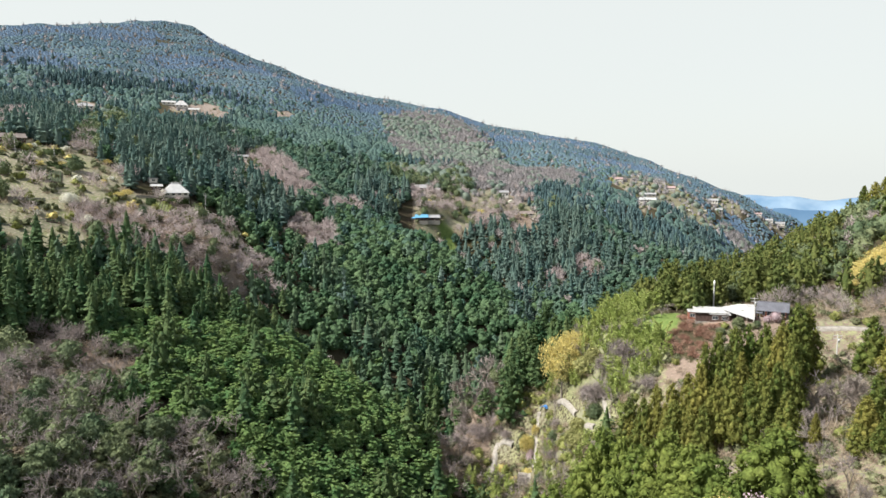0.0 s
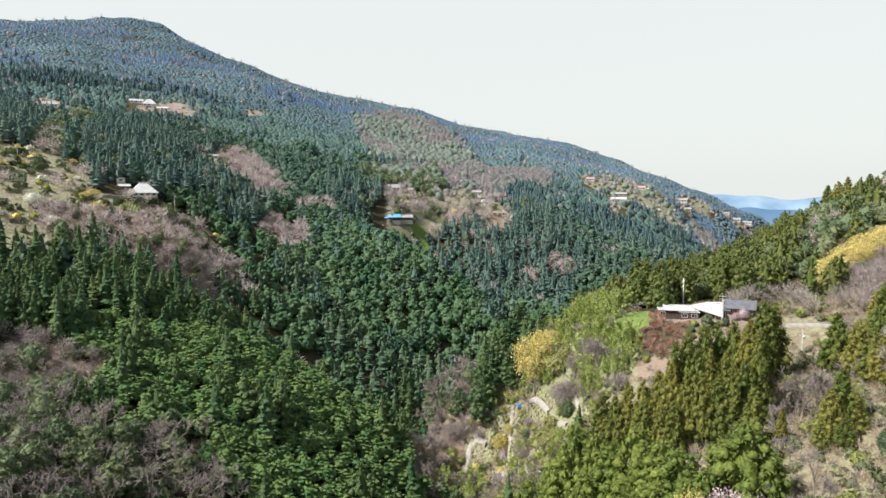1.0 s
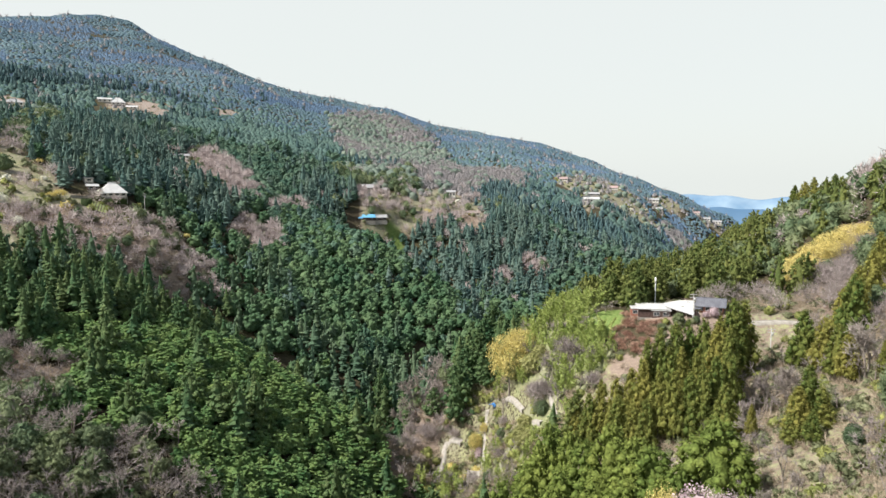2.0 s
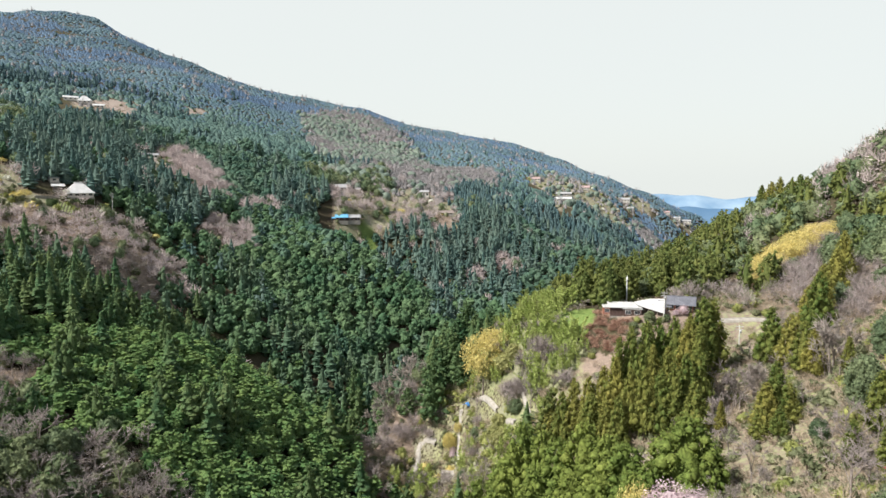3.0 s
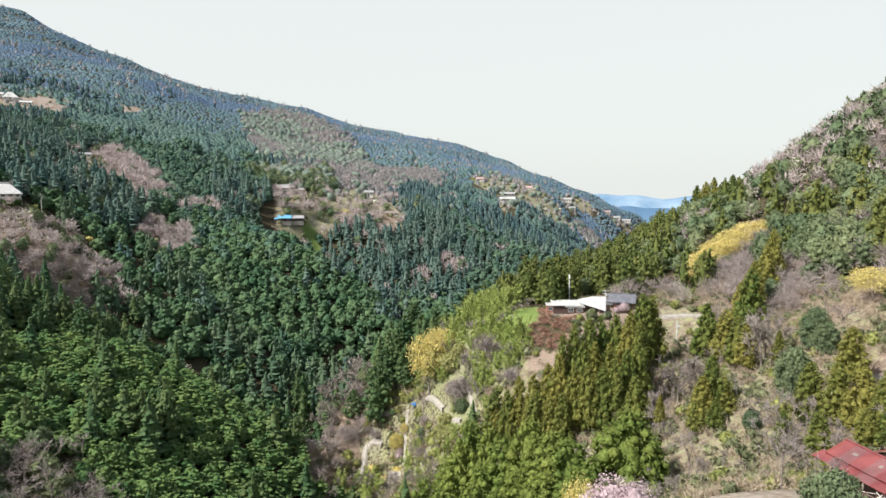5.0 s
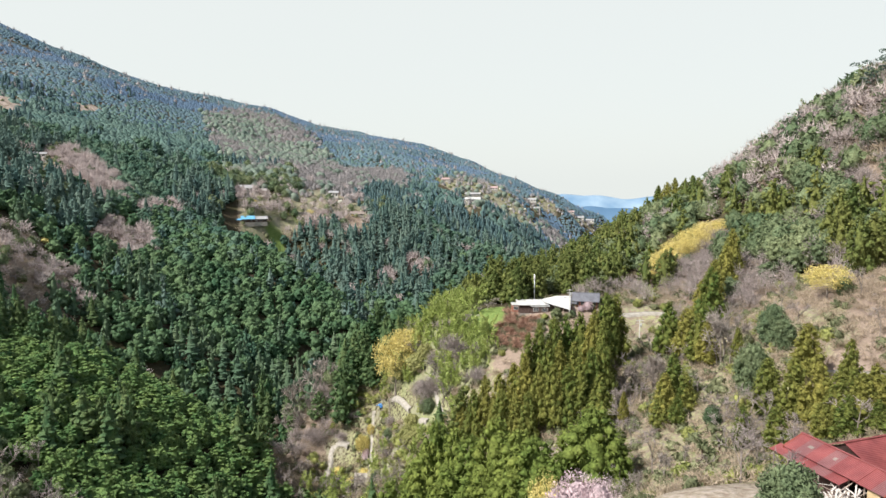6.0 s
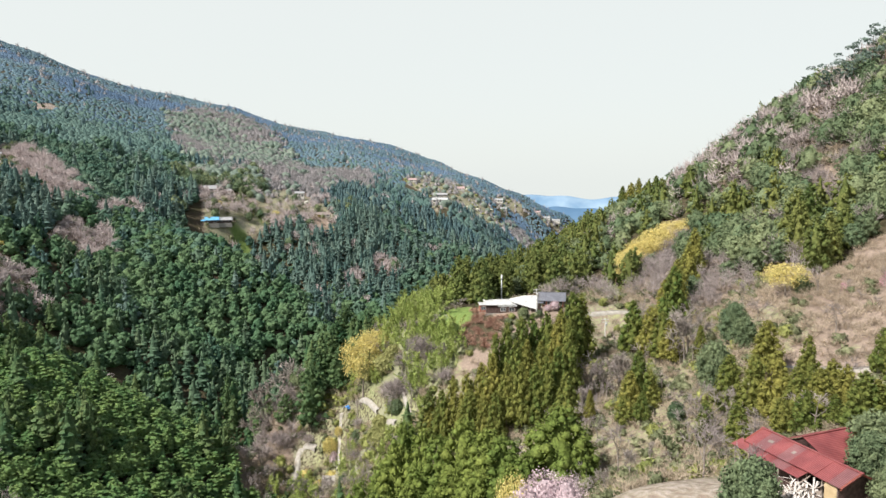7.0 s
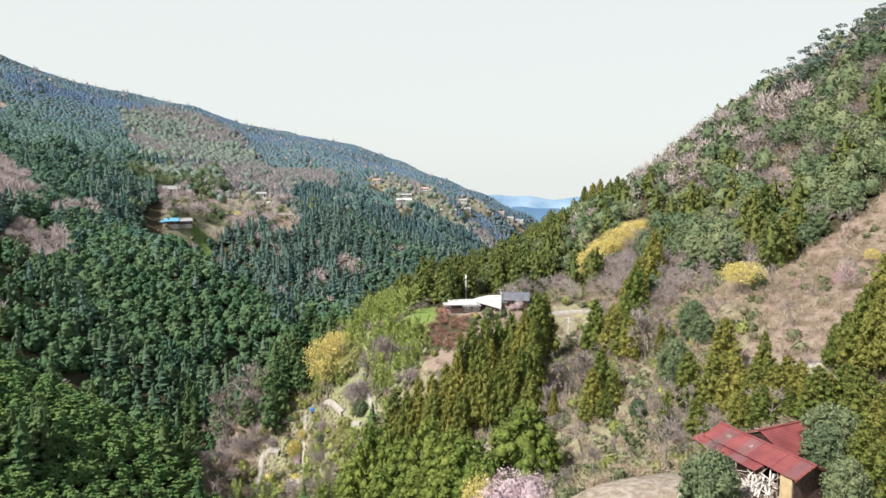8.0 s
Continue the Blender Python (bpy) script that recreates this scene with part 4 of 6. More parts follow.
for kind, label, mat, shapes, coarse in (
        ("bush", "grey-green shrubs on the slopes", GREYBUSH, lambda: broadleaf(2.2, 1.6, 7, 17, 0.38, base=0.1, core=4, fold=False, ball=0), lambda: broadleaf(3, 2.2, 5, 3, 1.2, base=0.05, core=4, fold=False, ball=0)),
        ("drybush", "dry brown brush and withered grass tussocks", BROWNBUSH, lambda: brush(2.5, 2.5, 74, 0.06), lambda: brush(2.6, 2.8, 26, 0.14)),
        ("redbush", "reddish brown brush below the farmhouse", REDBUSH, lambda: brush(1.7, 2.4, 150, 0.08), lambda: brush(1.8, 2.2, 40, 0.12)),
        ("lime", "yellow-green bushes with young leaves", LIME, lambda: broadleaf(2.8, 1.9, 8, 24, 0.36, base=0.1, core=4, fold=False, ball=0), lambda: broadleaf(3.2, 2.2, 5, 3, 1.2, base=0.05, core=4, fold=False, ball=0)),
        ("white", "bushes covered in white blossom", WHITE, lambda: broadleaf(4.0, 2.4, 12, 30, 0.38, base=0.1, core=4, fold=False, ball=0), lambda: broadleaf(3.2, 2.4, 6, 5, 1.1, base=0.05, core=4, fold=False, ball=0)),
        ("yellow", "bushes covered in yellow blossom", YELLOW, lambda: broadleaf(4.0, 2.4, 12, 30, 0.38, base=0.1, core=4, fold=False, ball=0), lambda: broadleaf(3.2, 2.4, 6, 5, 1.1, base=0.05, core=4, fold=False, ball=0))):
    single, near, mid, far = parted(kind, 0)
    scatter({"bush": "shrubs", "drybush": "dry_brush", "redbush": "red_brush", "lime": "young_bushes", "yellow": "blossom_bushes", "white": "white_bushes"}[kind],
            [shapes() for _ in range(5)], near, mat, label, "shrubs")
    if len(mid) + len(far):
        scatter("distant_shrubs", [coarse() for _ in range(5)], np.concatenate([mid, far]), mat, label + ", far off", "shrubs")


def bamboo_shape(n):
    """A clump of arching canes, each feathered into a plume that tapers to a nodding tip."""
    canes, at, out = [], [], []
    for _ in range(n):
        foot = np.append(rng.normal(0, 1.1, 2), 0)
        h, lean = rng.uniform(5.5, 9.5), rng.normal(0, 1, 2) * 1.5
        bend = lambda u: foot + np.array([lean[0] * u ** 2.2, lean[1] * u ** 2.2, h * (u - 0.12 * u ** 4)])
        canes += [stick(bend(u), bend(u + 0.25), 0.05, 0.04, 3) for u in (0, 0.25, 0.5, 0.75)]
        for u in rng.uniform(0.18, 1.03, 100):
            d = unit(rng.normal(size=3) * [1, 1, 0.5])
            at.append(bend(u) + d * rng.uniform(0.2, 1.0) * 1.15 * (1.06 - u) ** 0.5 * min(1, u * 2.2))
            out.append(d + [0, 0, 0.9])
    return join(*canes), sprays(np.array(at), unit(np.array(out)), 0.34, droop=0.1, stretch=2.1, wild=0.3, fold=False)


single, near, mid, far = parted("bamboo", 170)
CANE = material("green bamboo cane", (0.16, 0.20, 0.07), (0.30, 0.32, 0.12), scale=1.5)
models = []
for k in range(4):
    canes, tufts = bamboo_shape(5)
    models.append(tree("bamboo_clump", "feathery yellow-green bamboo clump arching over the slope", "bamboo", "bamboo grove", canes, CANE, tufts, BAMBOO, "foliage"))
place(models, single)


# ---- single trees and groves on the near spur: place, height and breadth ----
GROVES = []
GROVES.append(("cedar", [(70.1, 171.2, 27.0, 0.77), (66.6, 170.7, 26.3, 0.77), (74.5, 171.7, 26.4, 0.77), (78.7, 173.5, 25.1, 0.77), (82.3, 171.8, 25.1, 0.77), (83.7, 167.5, 23.9, 0.77), (85.4, 164.1, 23.2, 0.77), (63.6, 173.7, 20.1, 0.77), (64.9, 168.4, 22.4, 0.77), (70.9, 167.0, 22.7, 0.77), (73.6, 165.8, 21.5, 0.77), (77.1, 164.2, 20.3, 0.77), (79.9, 159.8, 18.4, 0.77), (83.8, 160.9, 18.6, 0.77), (60.0, 175.0, 19.7, 0.77), (57.9, 181.5, 18.9, 0.77), (66.7, 162.9, 19.7, 0.77), (69.4, 159.8, 18.5, 0.77), (72.7, 158.3, 17.0, 0.77), (75.4, 157.1, 16.8, 0.77), (54.9, 182.4, 17.5, 0.77), (52.7, 186.5, 15.1, 0.77), (63.0, 161.4, 15.2, 0.77), (61.2, 165.0, 14.5, 0.77)]))
GROVES.append(("cedar", [(58.6, 168.8, 17.6, 1.00), (97.2, 185.2, 23.3, 1.00), (101.1, 186.9, 21.0, 1.00), (92.3, 182.8, 19.9, 1.00), (77.5, 150.0, 14.2, 0.90), (80.7, 144.2, 9.1, 0.60), (88.7, 136.1, 14.4, 1.00), (85.7, 134.9, 11.7, 1.00), (90.5, 133.9, 8.7, 1.00), (84.0, 133.8, 7.6, 1.00), (85.5, 129.6, 7.2, 1.00), (107.5, 150.6, 13.0, 1.00), (110.7, 159.1, 14.6, 1.00), (114.3, 169.9, 15.1, 1.00), (116.1, 181.9, 16.8, 1.00), (107.7, 139.2, 9.4, 0.70), (140.5, 194.6, 18.0, 1.00), (134.4, 192.1, 14.8, 1.00), (133.4, 186.1, 19.3, 1.00), (151.4, 203.3, 17.5, 1.00), (160.9, 213.1, 20.1, 1.00)]))
GROVES.append(("cypress", [(63.3, 124.9, 20.4, 1.35), (61.2, 129.9, 17.5, 1.10), (66.4, 121.9, 13.1, 1.00), (53.1, 141.1, 19.4, 1.30), (50.0, 148.0, 23.0, 1.10), (54.6, 134.7, 18.4, 1.20), (46.0, 153.0, 21.4, 1.20), (43.5, 159.4, 24.7, 1.00), (40.9, 169.3, 27.0, 1.00), (37.5, 164.6, 25.7, 1.10), (40.7, 154.5, 20.4, 1.20), (45.8, 143.7, 16.3, 1.20), (49.4, 134.8, 15.1, 1.20), (35.3, 167.8, 22.8, 1.10), (53.8, 127.9, 13.8, 1.10), (37.2, 151.7, 19.1, 1.20), (40.4, 143.4, 16.6, 1.20), (29.3, 171.7, 22.5, 1.00), (56.0, 125.6, 15.3, 1.00), (32.5, 162.0, 21.6, 1.10)]))
GROVES.append(("cedar", [(105.6, 115.1, 13.5, 1.10), (107.3, 105.9, 11.2, 0.80), (94.5, 112.9, 12.6, 1.00), (96.4, 107.7, 12.4, 1.00), (96.3, 101.6, 12.5, 1.00), (96.7, 97.8, 10.9, 1.00), (99.3, 95.1, 9.7, 1.10), (102.4, 95.5, 10.0, 1.10), (102.1, 92.1, 9.0, 1.00), (93.4, 92.2, 7.7, 1.00), (95.5, 88.2, 6.2, 1.00), (90.8, 94.8, 7.7, 1.00), (85.3, 107.9, 8.6, 0.80), (84.8, 98.6, 9.0, 0.90)]))
GROVES.append(("cedar", [(116.0, 90.7, 17.6, 1.00), (120.2, 91.1, 21.3, 1.00), (116.7, 95.5, 11.9, 0.90), (116.9, 98.0, 9.4, 0.80), (116.4, 93.0, 13.2, 1.00), (112.8, 85.9, 16.4, 1.00), (114.2, 84.1, 19.8, 1.00), (90.7, 78.6, 10.9, 1.00), (95.0, 77.3, 9.9, 1.20), (93.5, 73.2, 9.6, 1.20), (92.7, 78.2, 8.9, 1.10), (84.9, 63.8, 9.6, 1.20), (80.1, 61.9, 8.1, 1.10), (76.1, 56.8, 8.8, 1.10), (97.4, 70.0, 9.6, 1.20)]))
GROVES.append(("evergreen", [(116.9, 138.7, 11.0, 0.80), (115.2, 133.1, 8.1, 0.80), (80.6, 67.3, 9.2, 1.00), (77.2, 65.6, 7.2, 0.80), (72.0, 58.0, 7.4, 0.80), (57.0, 63.7, 9.9, 0.85), (141.7, 143.3, 5.6, 0.70), (139.2, 138.0, 1.5, 0.70), (99.1, 123.1, 12.2, 0.80), (88.9, 121.8, 4.8, 0.80), (50.6, 221.1, 5.5, 0.80)]))
GROVES.append(("darkcedar", [(43.8, 291.3, 22.4, 1.35), (39.5, 287.1, 18.9, 1.30), (36.7, 284.2, 18.0, 1.30), (45.2, 286.2, 13.8, 1.35), (31.9, 283.2, 16.2, 1.30), (27.4, 274.6, 24.3, 1.30), (45.4, 277.7, 12.1, 1.30), (39.0, 276.9, 16.0, 1.30), (32.6, 281.3, 8.7, 1.30), (35.7, 279.1, 4.8, 1.30), (41.6, 280.1, 1.7, 1.30), (27.0, 283.7, 5.1, 1.30), (39.7, 282.2, 4.5, 1.30), (24.7, 283.9, 5.3, 1.30), (18.0, 284.4, 11.7, 1.30)]))
GROVES.append(("bare", [(117.7, 223.5, 7.5, 1.00), (118.3, 221.1, 6.0, 0.90), (53.1, 245.1, 6.5, 1.40), (55.3, 234.8, 7.5, 1.40), (62.3, 238.2, 7.0, 1.40), (62.3, 227.2, 7.0, 1.30), (92.5, 119.1, 10.5, 1.10), (89.8, 112.1, 11.7, 1.20), (89.7, 121.2, 9.4, 1.20), (89.6, 107.6, 11.7, 1.10), (101.2, 165.3, 12.1, 1.30), (102.7, 161.8, 9.8, 1.20), (92.8, 160.0, 12.8, 1.30), (76.6, 133.0, 11.5, 0.80), (54.0, 222.5, 13.8, 1.30), (51.2, 223.2, 12.2, 1.20), (49.3, 223.6, 9.4, 1.10), (54.2, 215.7, 11.0, 1.00), (61.7, 225.1, 9.1, 1.00), (59.2, 223.5, 11.4, 1.00)]))
GROVES.append(("bare", [(86.4, 110.2, 10.2, 1.00), (85.3, 104.6, 9.9, 1.00), (86.4, 114.7, 8.6, 1.00), (88.5, 164.9, 15.1, 1.00), (93.4, 159.7, 15.7, 1.30), (90.8, 161.2, 15.7, 1.20), (148.9, 135.7, 4.3, 0.80), (141.9, 135.2, 2.8, 0.80), (140.8, 120.0, 3.4, 1.00), (142.5, 126.4, 3.4, 1.00), (75.3, 155.1, 7.6, 0.80), (72.2, 158.6, 7.5, 0.70), (148.9, 174.0, 7.8, 1.00), (168.4, 183.4, 7.7, 1.00)]))
GROVES.append(("pale", [(94.1, 159.3, 15.5, 1.30), (98.0, 159.5, 14.5, 1.30), (98.9, 156.4, 12.4, 1.20), (168.7, 241.5, 7.9, 1.40), (166.8, 231.1, 6.7, 1.40), (161.4, 234.9, 6.6, 1.40), (157.3, 221.3, 4.0, 1.30), (156.3, 232.9, 3.9, 1.20), (144.6, 219.1, 3.0, 1.20), (9.9, 294.4, 27.0, 1.60), (14.8, 297.4, 27.0, 1.60), (19.6, 298.8, 27.0, 1.40), (6.3, 296.1, 27.0, 1.60), (11.3, 289.6, 7.8, 1.70), (16.2, 287.7, 3.5, 1.50), (7.7, 284.9, 7.8, 1.60), (109.6, 146.8, 19.3, 1.30), (108.1, 145.7, 17.4, 1.20), (112.4, 146.9, 16.1, 1.00), (111.7, 153.0, 15.6, 1.00), (118.2, 223.2, 7.9, 1.10), (35.9, 85.3, 15.2, 0.70), (102.5, 140.8, 2.3, 0.60), (66.4, 111.8, 8.6, 0.60), (72.0, 112.7, 8.0, 0.70), (75.8, 111.7, 6.8, 0.70), (76.0, 105.5, 5.4, 0.70), (72.4, 95.7, 3.9, 0.70)]))
GROVES.append(("yellowtree", [(49.2, 251.4, 12.2, 1.35), (44.4, 250.5, 24.5, 1.10), (139.5, 146.5, 9.6, 1.45), (184.7, 261.6, 11.2, 1.50), (176.5, 259.5, 12.5, 1.50), (167.1, 256.1, 12.7, 1.50), (159.3, 253.5, 11.7, 1.40), (191.3, 260.8, 7.9, 1.40), (153.4, 249.6, 9.6, 1.20), (171.7, 254.2, 12.0, 1.20), (149.3, 248.4, 6.5, 1.00), (32.9, 261.3, 10.1, 0.70), (36.4, 262.7, 6.6, 0.50), (38.2, 89.7, 15.2, 0.60), (171.8, 134.2, 5.1, 0.80)]))
GROVES.append(("cherry", [(39.6, 82.2, 12.3, 1.00), (41.5, 79.9, 9.4, 0.80), (36.1, 79.2, 14.3, 0.75), (34.1, 259.4, 5.1, 0.60)]))
GROVES.append(("magenta", [(155.3, 128.4, 4.8, 0.90), (152.3, 128.5, 3.6, 0.60), (145.9, 134.2, 3.1, 0.40)]))
GROVES.append(("pine", [(249.0, 208.9, 22.3, 1.30), (253.1, 203.8, 19.8, 1.30), (245.9, 218.9, 24.3, 1.30), (245.1, 223.6, 23.5, 1.20), (242.4, 235.2, 18.7, 1.30), (236.3, 270.3, 10.8, 0.80), (253.8, 200.4, 17.9, 1.30), (247.5, 214.5, 22.6, 1.30), (230.7, 291.5, 8.1, 0.80), (243.6, 229.0, 20.2, 1.20), (242.5, 238.7, 15.5, 1.20), (244.2, 225.9, 21.9, 1.20), (252.8, 206.9, 16.0, 1.20)]))
GROVES.append(("cedar", [(214.6, 334.3, 17.9, 1.00), (218.6, 330.7, 15.4, 1.00), (221.4, 327.8, 16.5, 1.00), (225.4, 322.0, 13.1, 1.00), (211.7, 337.1, 16.6, 1.00), (208.7, 341.0, 15.9, 1.00), (214.2, 329.5, 12.2, 1.00), (220.8, 323.1, 11.0, 1.00)]))
GROVES.append(("bare", [(-124.0, 315.5, 8.0, 1.60), (-120.4, 323.3, 9.0, 1.60), (-114.8, 326.4, 9.0, 1.60), (-109.4, 330.4, 9.0, 1.50), (-119.2, 316.3, 9.0, 1.50), (-112.8, 323.9, 9.0, 1.50), (-124.1, 309.0, 8.0, 1.40), (-119.2, 328.0, 8.0, 1.50), (-111.7, 333.8, 8.0, 1.50)]))
GROVES.append(("whitetree", [(-177.4, 325.8, 6.5, 1.30), (-176.7, 328.5, 5.0, 1.10), (-163.9, 316.0, 5.0, 1.20), (-152.3, 375.3, 4.0, 1.00)]))
GROVES.append(("yellowtree", [(-162.4, 353.5, 5.0, 1.20), (-164.7, 349.1, 4.0, 1.10), (-201.3, 365.2, 3.2, 1.20), (-190.9, 393.1, 3.2, 1.20), (-184.3, 309.2, 3.0, 1.20), (33.3, 612.1, 5.0, 1.30)]))
GROVES.append(("pale", [(-122.0, 318.0, 9.0, 1.60), (-117.0, 324.0, 9.5, 1.60), (-111.5, 329.0, 9.0, 1.60), (-107.0, 333.0, 9.0, 1.50), (-114.0, 317.0, 8.5, 1.50), (-108.0, 324.0, 9.0, 1.60), (-103.0, 330.0, 8.5, 1.50), (-127.0, 324.0, 8.0, 1.50)]))
GROVES.append(("cherry", [(105.6, 214.6, 3.6, 0.90), (103.0, 214.8, 2.4, 0.80)]))
GROVES.append(("evergreen", [(93.2, 213.2, 4.2, 0.90), (98.8, 212.6, 2.6, 0.80), (87.5, 212.4, 2.4, 0.90)]))
GROVES.append(("pale", [(76.5, 237.0, 4.0, 1.40), (79.5, 239.0, 4.2, 1.40), (83.0, 240.5, 4.5, 1.40), (73.0, 236.0, 4.0, 1.30)]))
GROVES.append(("dome", [(61.4, 226.9, 9.0, 1.25), (60.1, 231.6, 8.0, 1.10), (55.4, 232.3, 8.0, 1.00), (51.5, 226.9, 8.5, 1.20), (49.9, 232.0, 7.0, 1.10), (53.4, 224.8, 8.0, 1.00), (16.5, 275.9, 8.5, 1.20), (13.8, 278.5, 7.0, 1.20), (63.2, 207.2, 6.5, 1.10)]))
GROVES.append(("dome", [(24.5, 254.5, 4.6, 1.20), (22.1, 257.8, 4.2, 1.20), (26.8, 251.9, 4.2, 1.10), (38.4, 233.0, 4.6, 1.20), (38.0, 240.8, 4.2, 1.10), (41.6, 244.3, 4.6, 1.10), (25.9, 270.6, 4.6, 1.20), (23.5, 274.7, 4.2, 1.10), (39.8, 223.6, 4.2, 1.10), (30.2, 271.8, 4.5, 1.10)]))
GROVES.append(("cherry", [(34.0, 259.3, 3.6, 1.00)]))
GROVES.append(("budtree", [(44.0, 217.9, 6.5, 1.00), (43.9, 224.4, 6.0, 1.00), (45.3, 216.5, 6.0, 1.00), (47.0, 248.9, 7.0, 1.10), (46.1, 255.6, 6.0, 1.00), (50.8, 241.9, 7.0, 1.10), (48.8, 249.4, 6.5, 1.10), (33.0, 264.4, 4.5, 1.00), (42.8, 261.8, 4.0, 1.00), (46.0, 226.7, 5.0, 1.00), (53.7, 241.0, 6.0, 1.00)]))
GROVES.append(("evergreen", [(40.3, 241.5, 4.0, 0.90), (50.1, 223.4, 5.0, 1.00), (33.3, 231.8, 4.5, 0.60)]))
GROVES.append(("dome", [(175.7, 250.2, 9.5, 1.2), (163.6, 246.6, 9.0, 1.1), (184.3, 251.7, 9.5, 1.2), (155.0, 243.0, 8.0, 1.1), (169.0, 245.5, 8.5, 1.1)]))
GROVES.append(("snag", [(-84.9, 176.6, 19.7, 1.00)]))
GROVES.append(("bare", [(211.5, 191.0, 15.5, 1.20), (210.8, 197.7, 15.2, 1.20), (208.4, 180.9, 14.1, 1.10), (192.7, 184.8, 19.8, 1.00), (236.2, 199.2, 9.5, 1.20), (227.5, 178.2, 9.8, 1.20), (239.2, 250.3, 8.3, 1.00), (237.1, 258.2, 7.1, 1.00), (239.5, 244.1, 10.2, 1.00), (236.4, 264.5, 5.5, 0.90), (234.5, 277.4, 5.0, 0.90), (189.8, 168.1, 15.9, 1.00), (184.6, 153.4, 15.7, 0.90)]))


def model_set(kind):
    """Some finely built trees of a kind, and the height they are built at."""
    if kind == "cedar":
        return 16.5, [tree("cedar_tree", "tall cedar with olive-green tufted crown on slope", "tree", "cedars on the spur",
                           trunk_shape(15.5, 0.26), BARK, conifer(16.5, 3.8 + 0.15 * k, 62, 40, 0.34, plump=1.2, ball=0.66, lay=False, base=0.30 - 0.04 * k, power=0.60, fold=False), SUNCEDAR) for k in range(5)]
    if kind == "darkcedar":
        return 16.5, [tree("cedar_tree", "tall dark green cedar at the ravine's edge", "tree", "cedars on the spur",
                           trunk_shape(15.5, 0.26), BARK, conifer(16.5, 3.8 + 0.15 * k, 54, 30, 0.42, plump=1.2, ball=0.68, lay=False, base=0.12, power=0.55, fold=False), CEDAR) for k in range(3)]
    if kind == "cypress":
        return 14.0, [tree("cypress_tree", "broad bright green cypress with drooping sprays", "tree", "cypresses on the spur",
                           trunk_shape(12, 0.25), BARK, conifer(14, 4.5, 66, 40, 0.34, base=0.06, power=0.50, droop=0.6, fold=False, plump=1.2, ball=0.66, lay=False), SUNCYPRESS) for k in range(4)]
    if kind == "evergreen":
        return 9.5, [tree("evergreen_tree", "grey-green broadleaf evergreen with a rounded crown", "tree", "broadleaf trees",
                          trunk_shape(6, 0.22), GREYBARK, broadleaf(9.5, 3.9, 44, 90, 0.32, base=0.1, fold=False, ball=0.7), EVERGREEN) for k in range(3)]
    if kind == "pine":
        return 13.0, [tree("pine_tree", "flat-topped pine against the sky on the ridge", "tree", "pines on the ridge", trunk_shape(12, 0.2), BARK,
                           puffs(np.array([[rng.normal(0, 1.3), rng.normal(0, 1.3), 6.5 + 6 * u] for u in np.linspace(0, 1, 9)]),
                                 rng.uniform(0.8, 1.5, 9), 56, 0.34, squash=0.45), PINE) for k in range(4)]
    if kind in ("bare", "pale", "snag"):
        out = []
        for k in range(1 if kind == "snag" else 4):
            bones, twigs = limbs(9.0, 0.6 if kind != "snag" else 0.9, 3, 0.16, {"bare": 10, "pale": 14, "snag": 1}[kind], 0.045 if kind == "pale" else 0.03)
            out.append(tree("dead_tree" if kind == "snag" else "bare_tree",
                            {"bare": "leafless deciduous tree with fine pinkish grey twigs", "pale": "leafless tree with pale silvery twigs",
                             "snag": "dead standing tree with bleached bare limbs"}[kind], "tree", "bare trees", bones,
                            GREYBARK if kind == "bare" else PALETWIG, twigs, TWIG if kind == "bare" else PALETWIG, "twig_crown"))
        return 9.0, out
    if kind == "dome":
        out = []
        for k in range(3):
            bones, twigs = limbs(7.5, 0.6, 3, 0.16, 6, 0.04)
            out.append(tree("bare_tree", "leafless tree with a dense rounded mauve-grey twig crown", "tree", "bare trees", bones, GREYBARK,
                            join(twigs, brush(9, 4.6, 700, 0.055)), TWIG, "twig_crown"))
        return 9.0, out
    if kind == "budtree":
        return 6.0, [tree("budding_tree", "bushy tree with pale yellow-green young leaves", "tree", "budding trees", trunk_shape(4, 0.13), GREYBARK,
                          broadleaf(6, 3.2, 46, 60, 0.26, base=0.08, ball=0.6, fold=False), BUDLEAF) for k in range(3)]
    mat, name, label = {"yellowtree": (YELLOW, "yellow_blossom_tree", "small spreading tree covered in yellow blossom"),
                        "whitetree": (WHITE, "white_blossom_tree", "small tree covered in white blossom at the orchard"),
                        "cherry": (PINK, "cherry_tree", "cherry tree in full pale pink blossom"),
                        "magenta": (MAGENTA, "azalea_bush", "airy bush with deep pink blossom on dry slope")}[kind]
    return 6.0, [tree(name, label, "tree", "blossom trees", trunk_shape(4, 0.14), GREYBARK, broadleaf(6, 3.0, 64, 22 if kind == "magenta" else 76, 0.13, base=0.42 if kind == "yellowtree" else 0.2, ball=0, fold=False, core=5 if kind in ("cherry", "whitetree") else 0), mat, "blossom")
                 for k in range(2)]


MODELS = {}
for kind, spots in GROVES:
    if kind not in MODELS:
        MODELS[kind] = model_set(kind)
    tall, models = MODELS[kind]
    for i, (x, y, h, w) in enumerate(spots):
        s = h / tall
        copy_thing(models[i % len(models)], standing(x, y, s, slim=w * (s ** -0.35)))
for tall, models in MODELS.values():
    for m in models:
        for o in (*m.children_recursive, m):
            bpy.data.objects.remove(o)


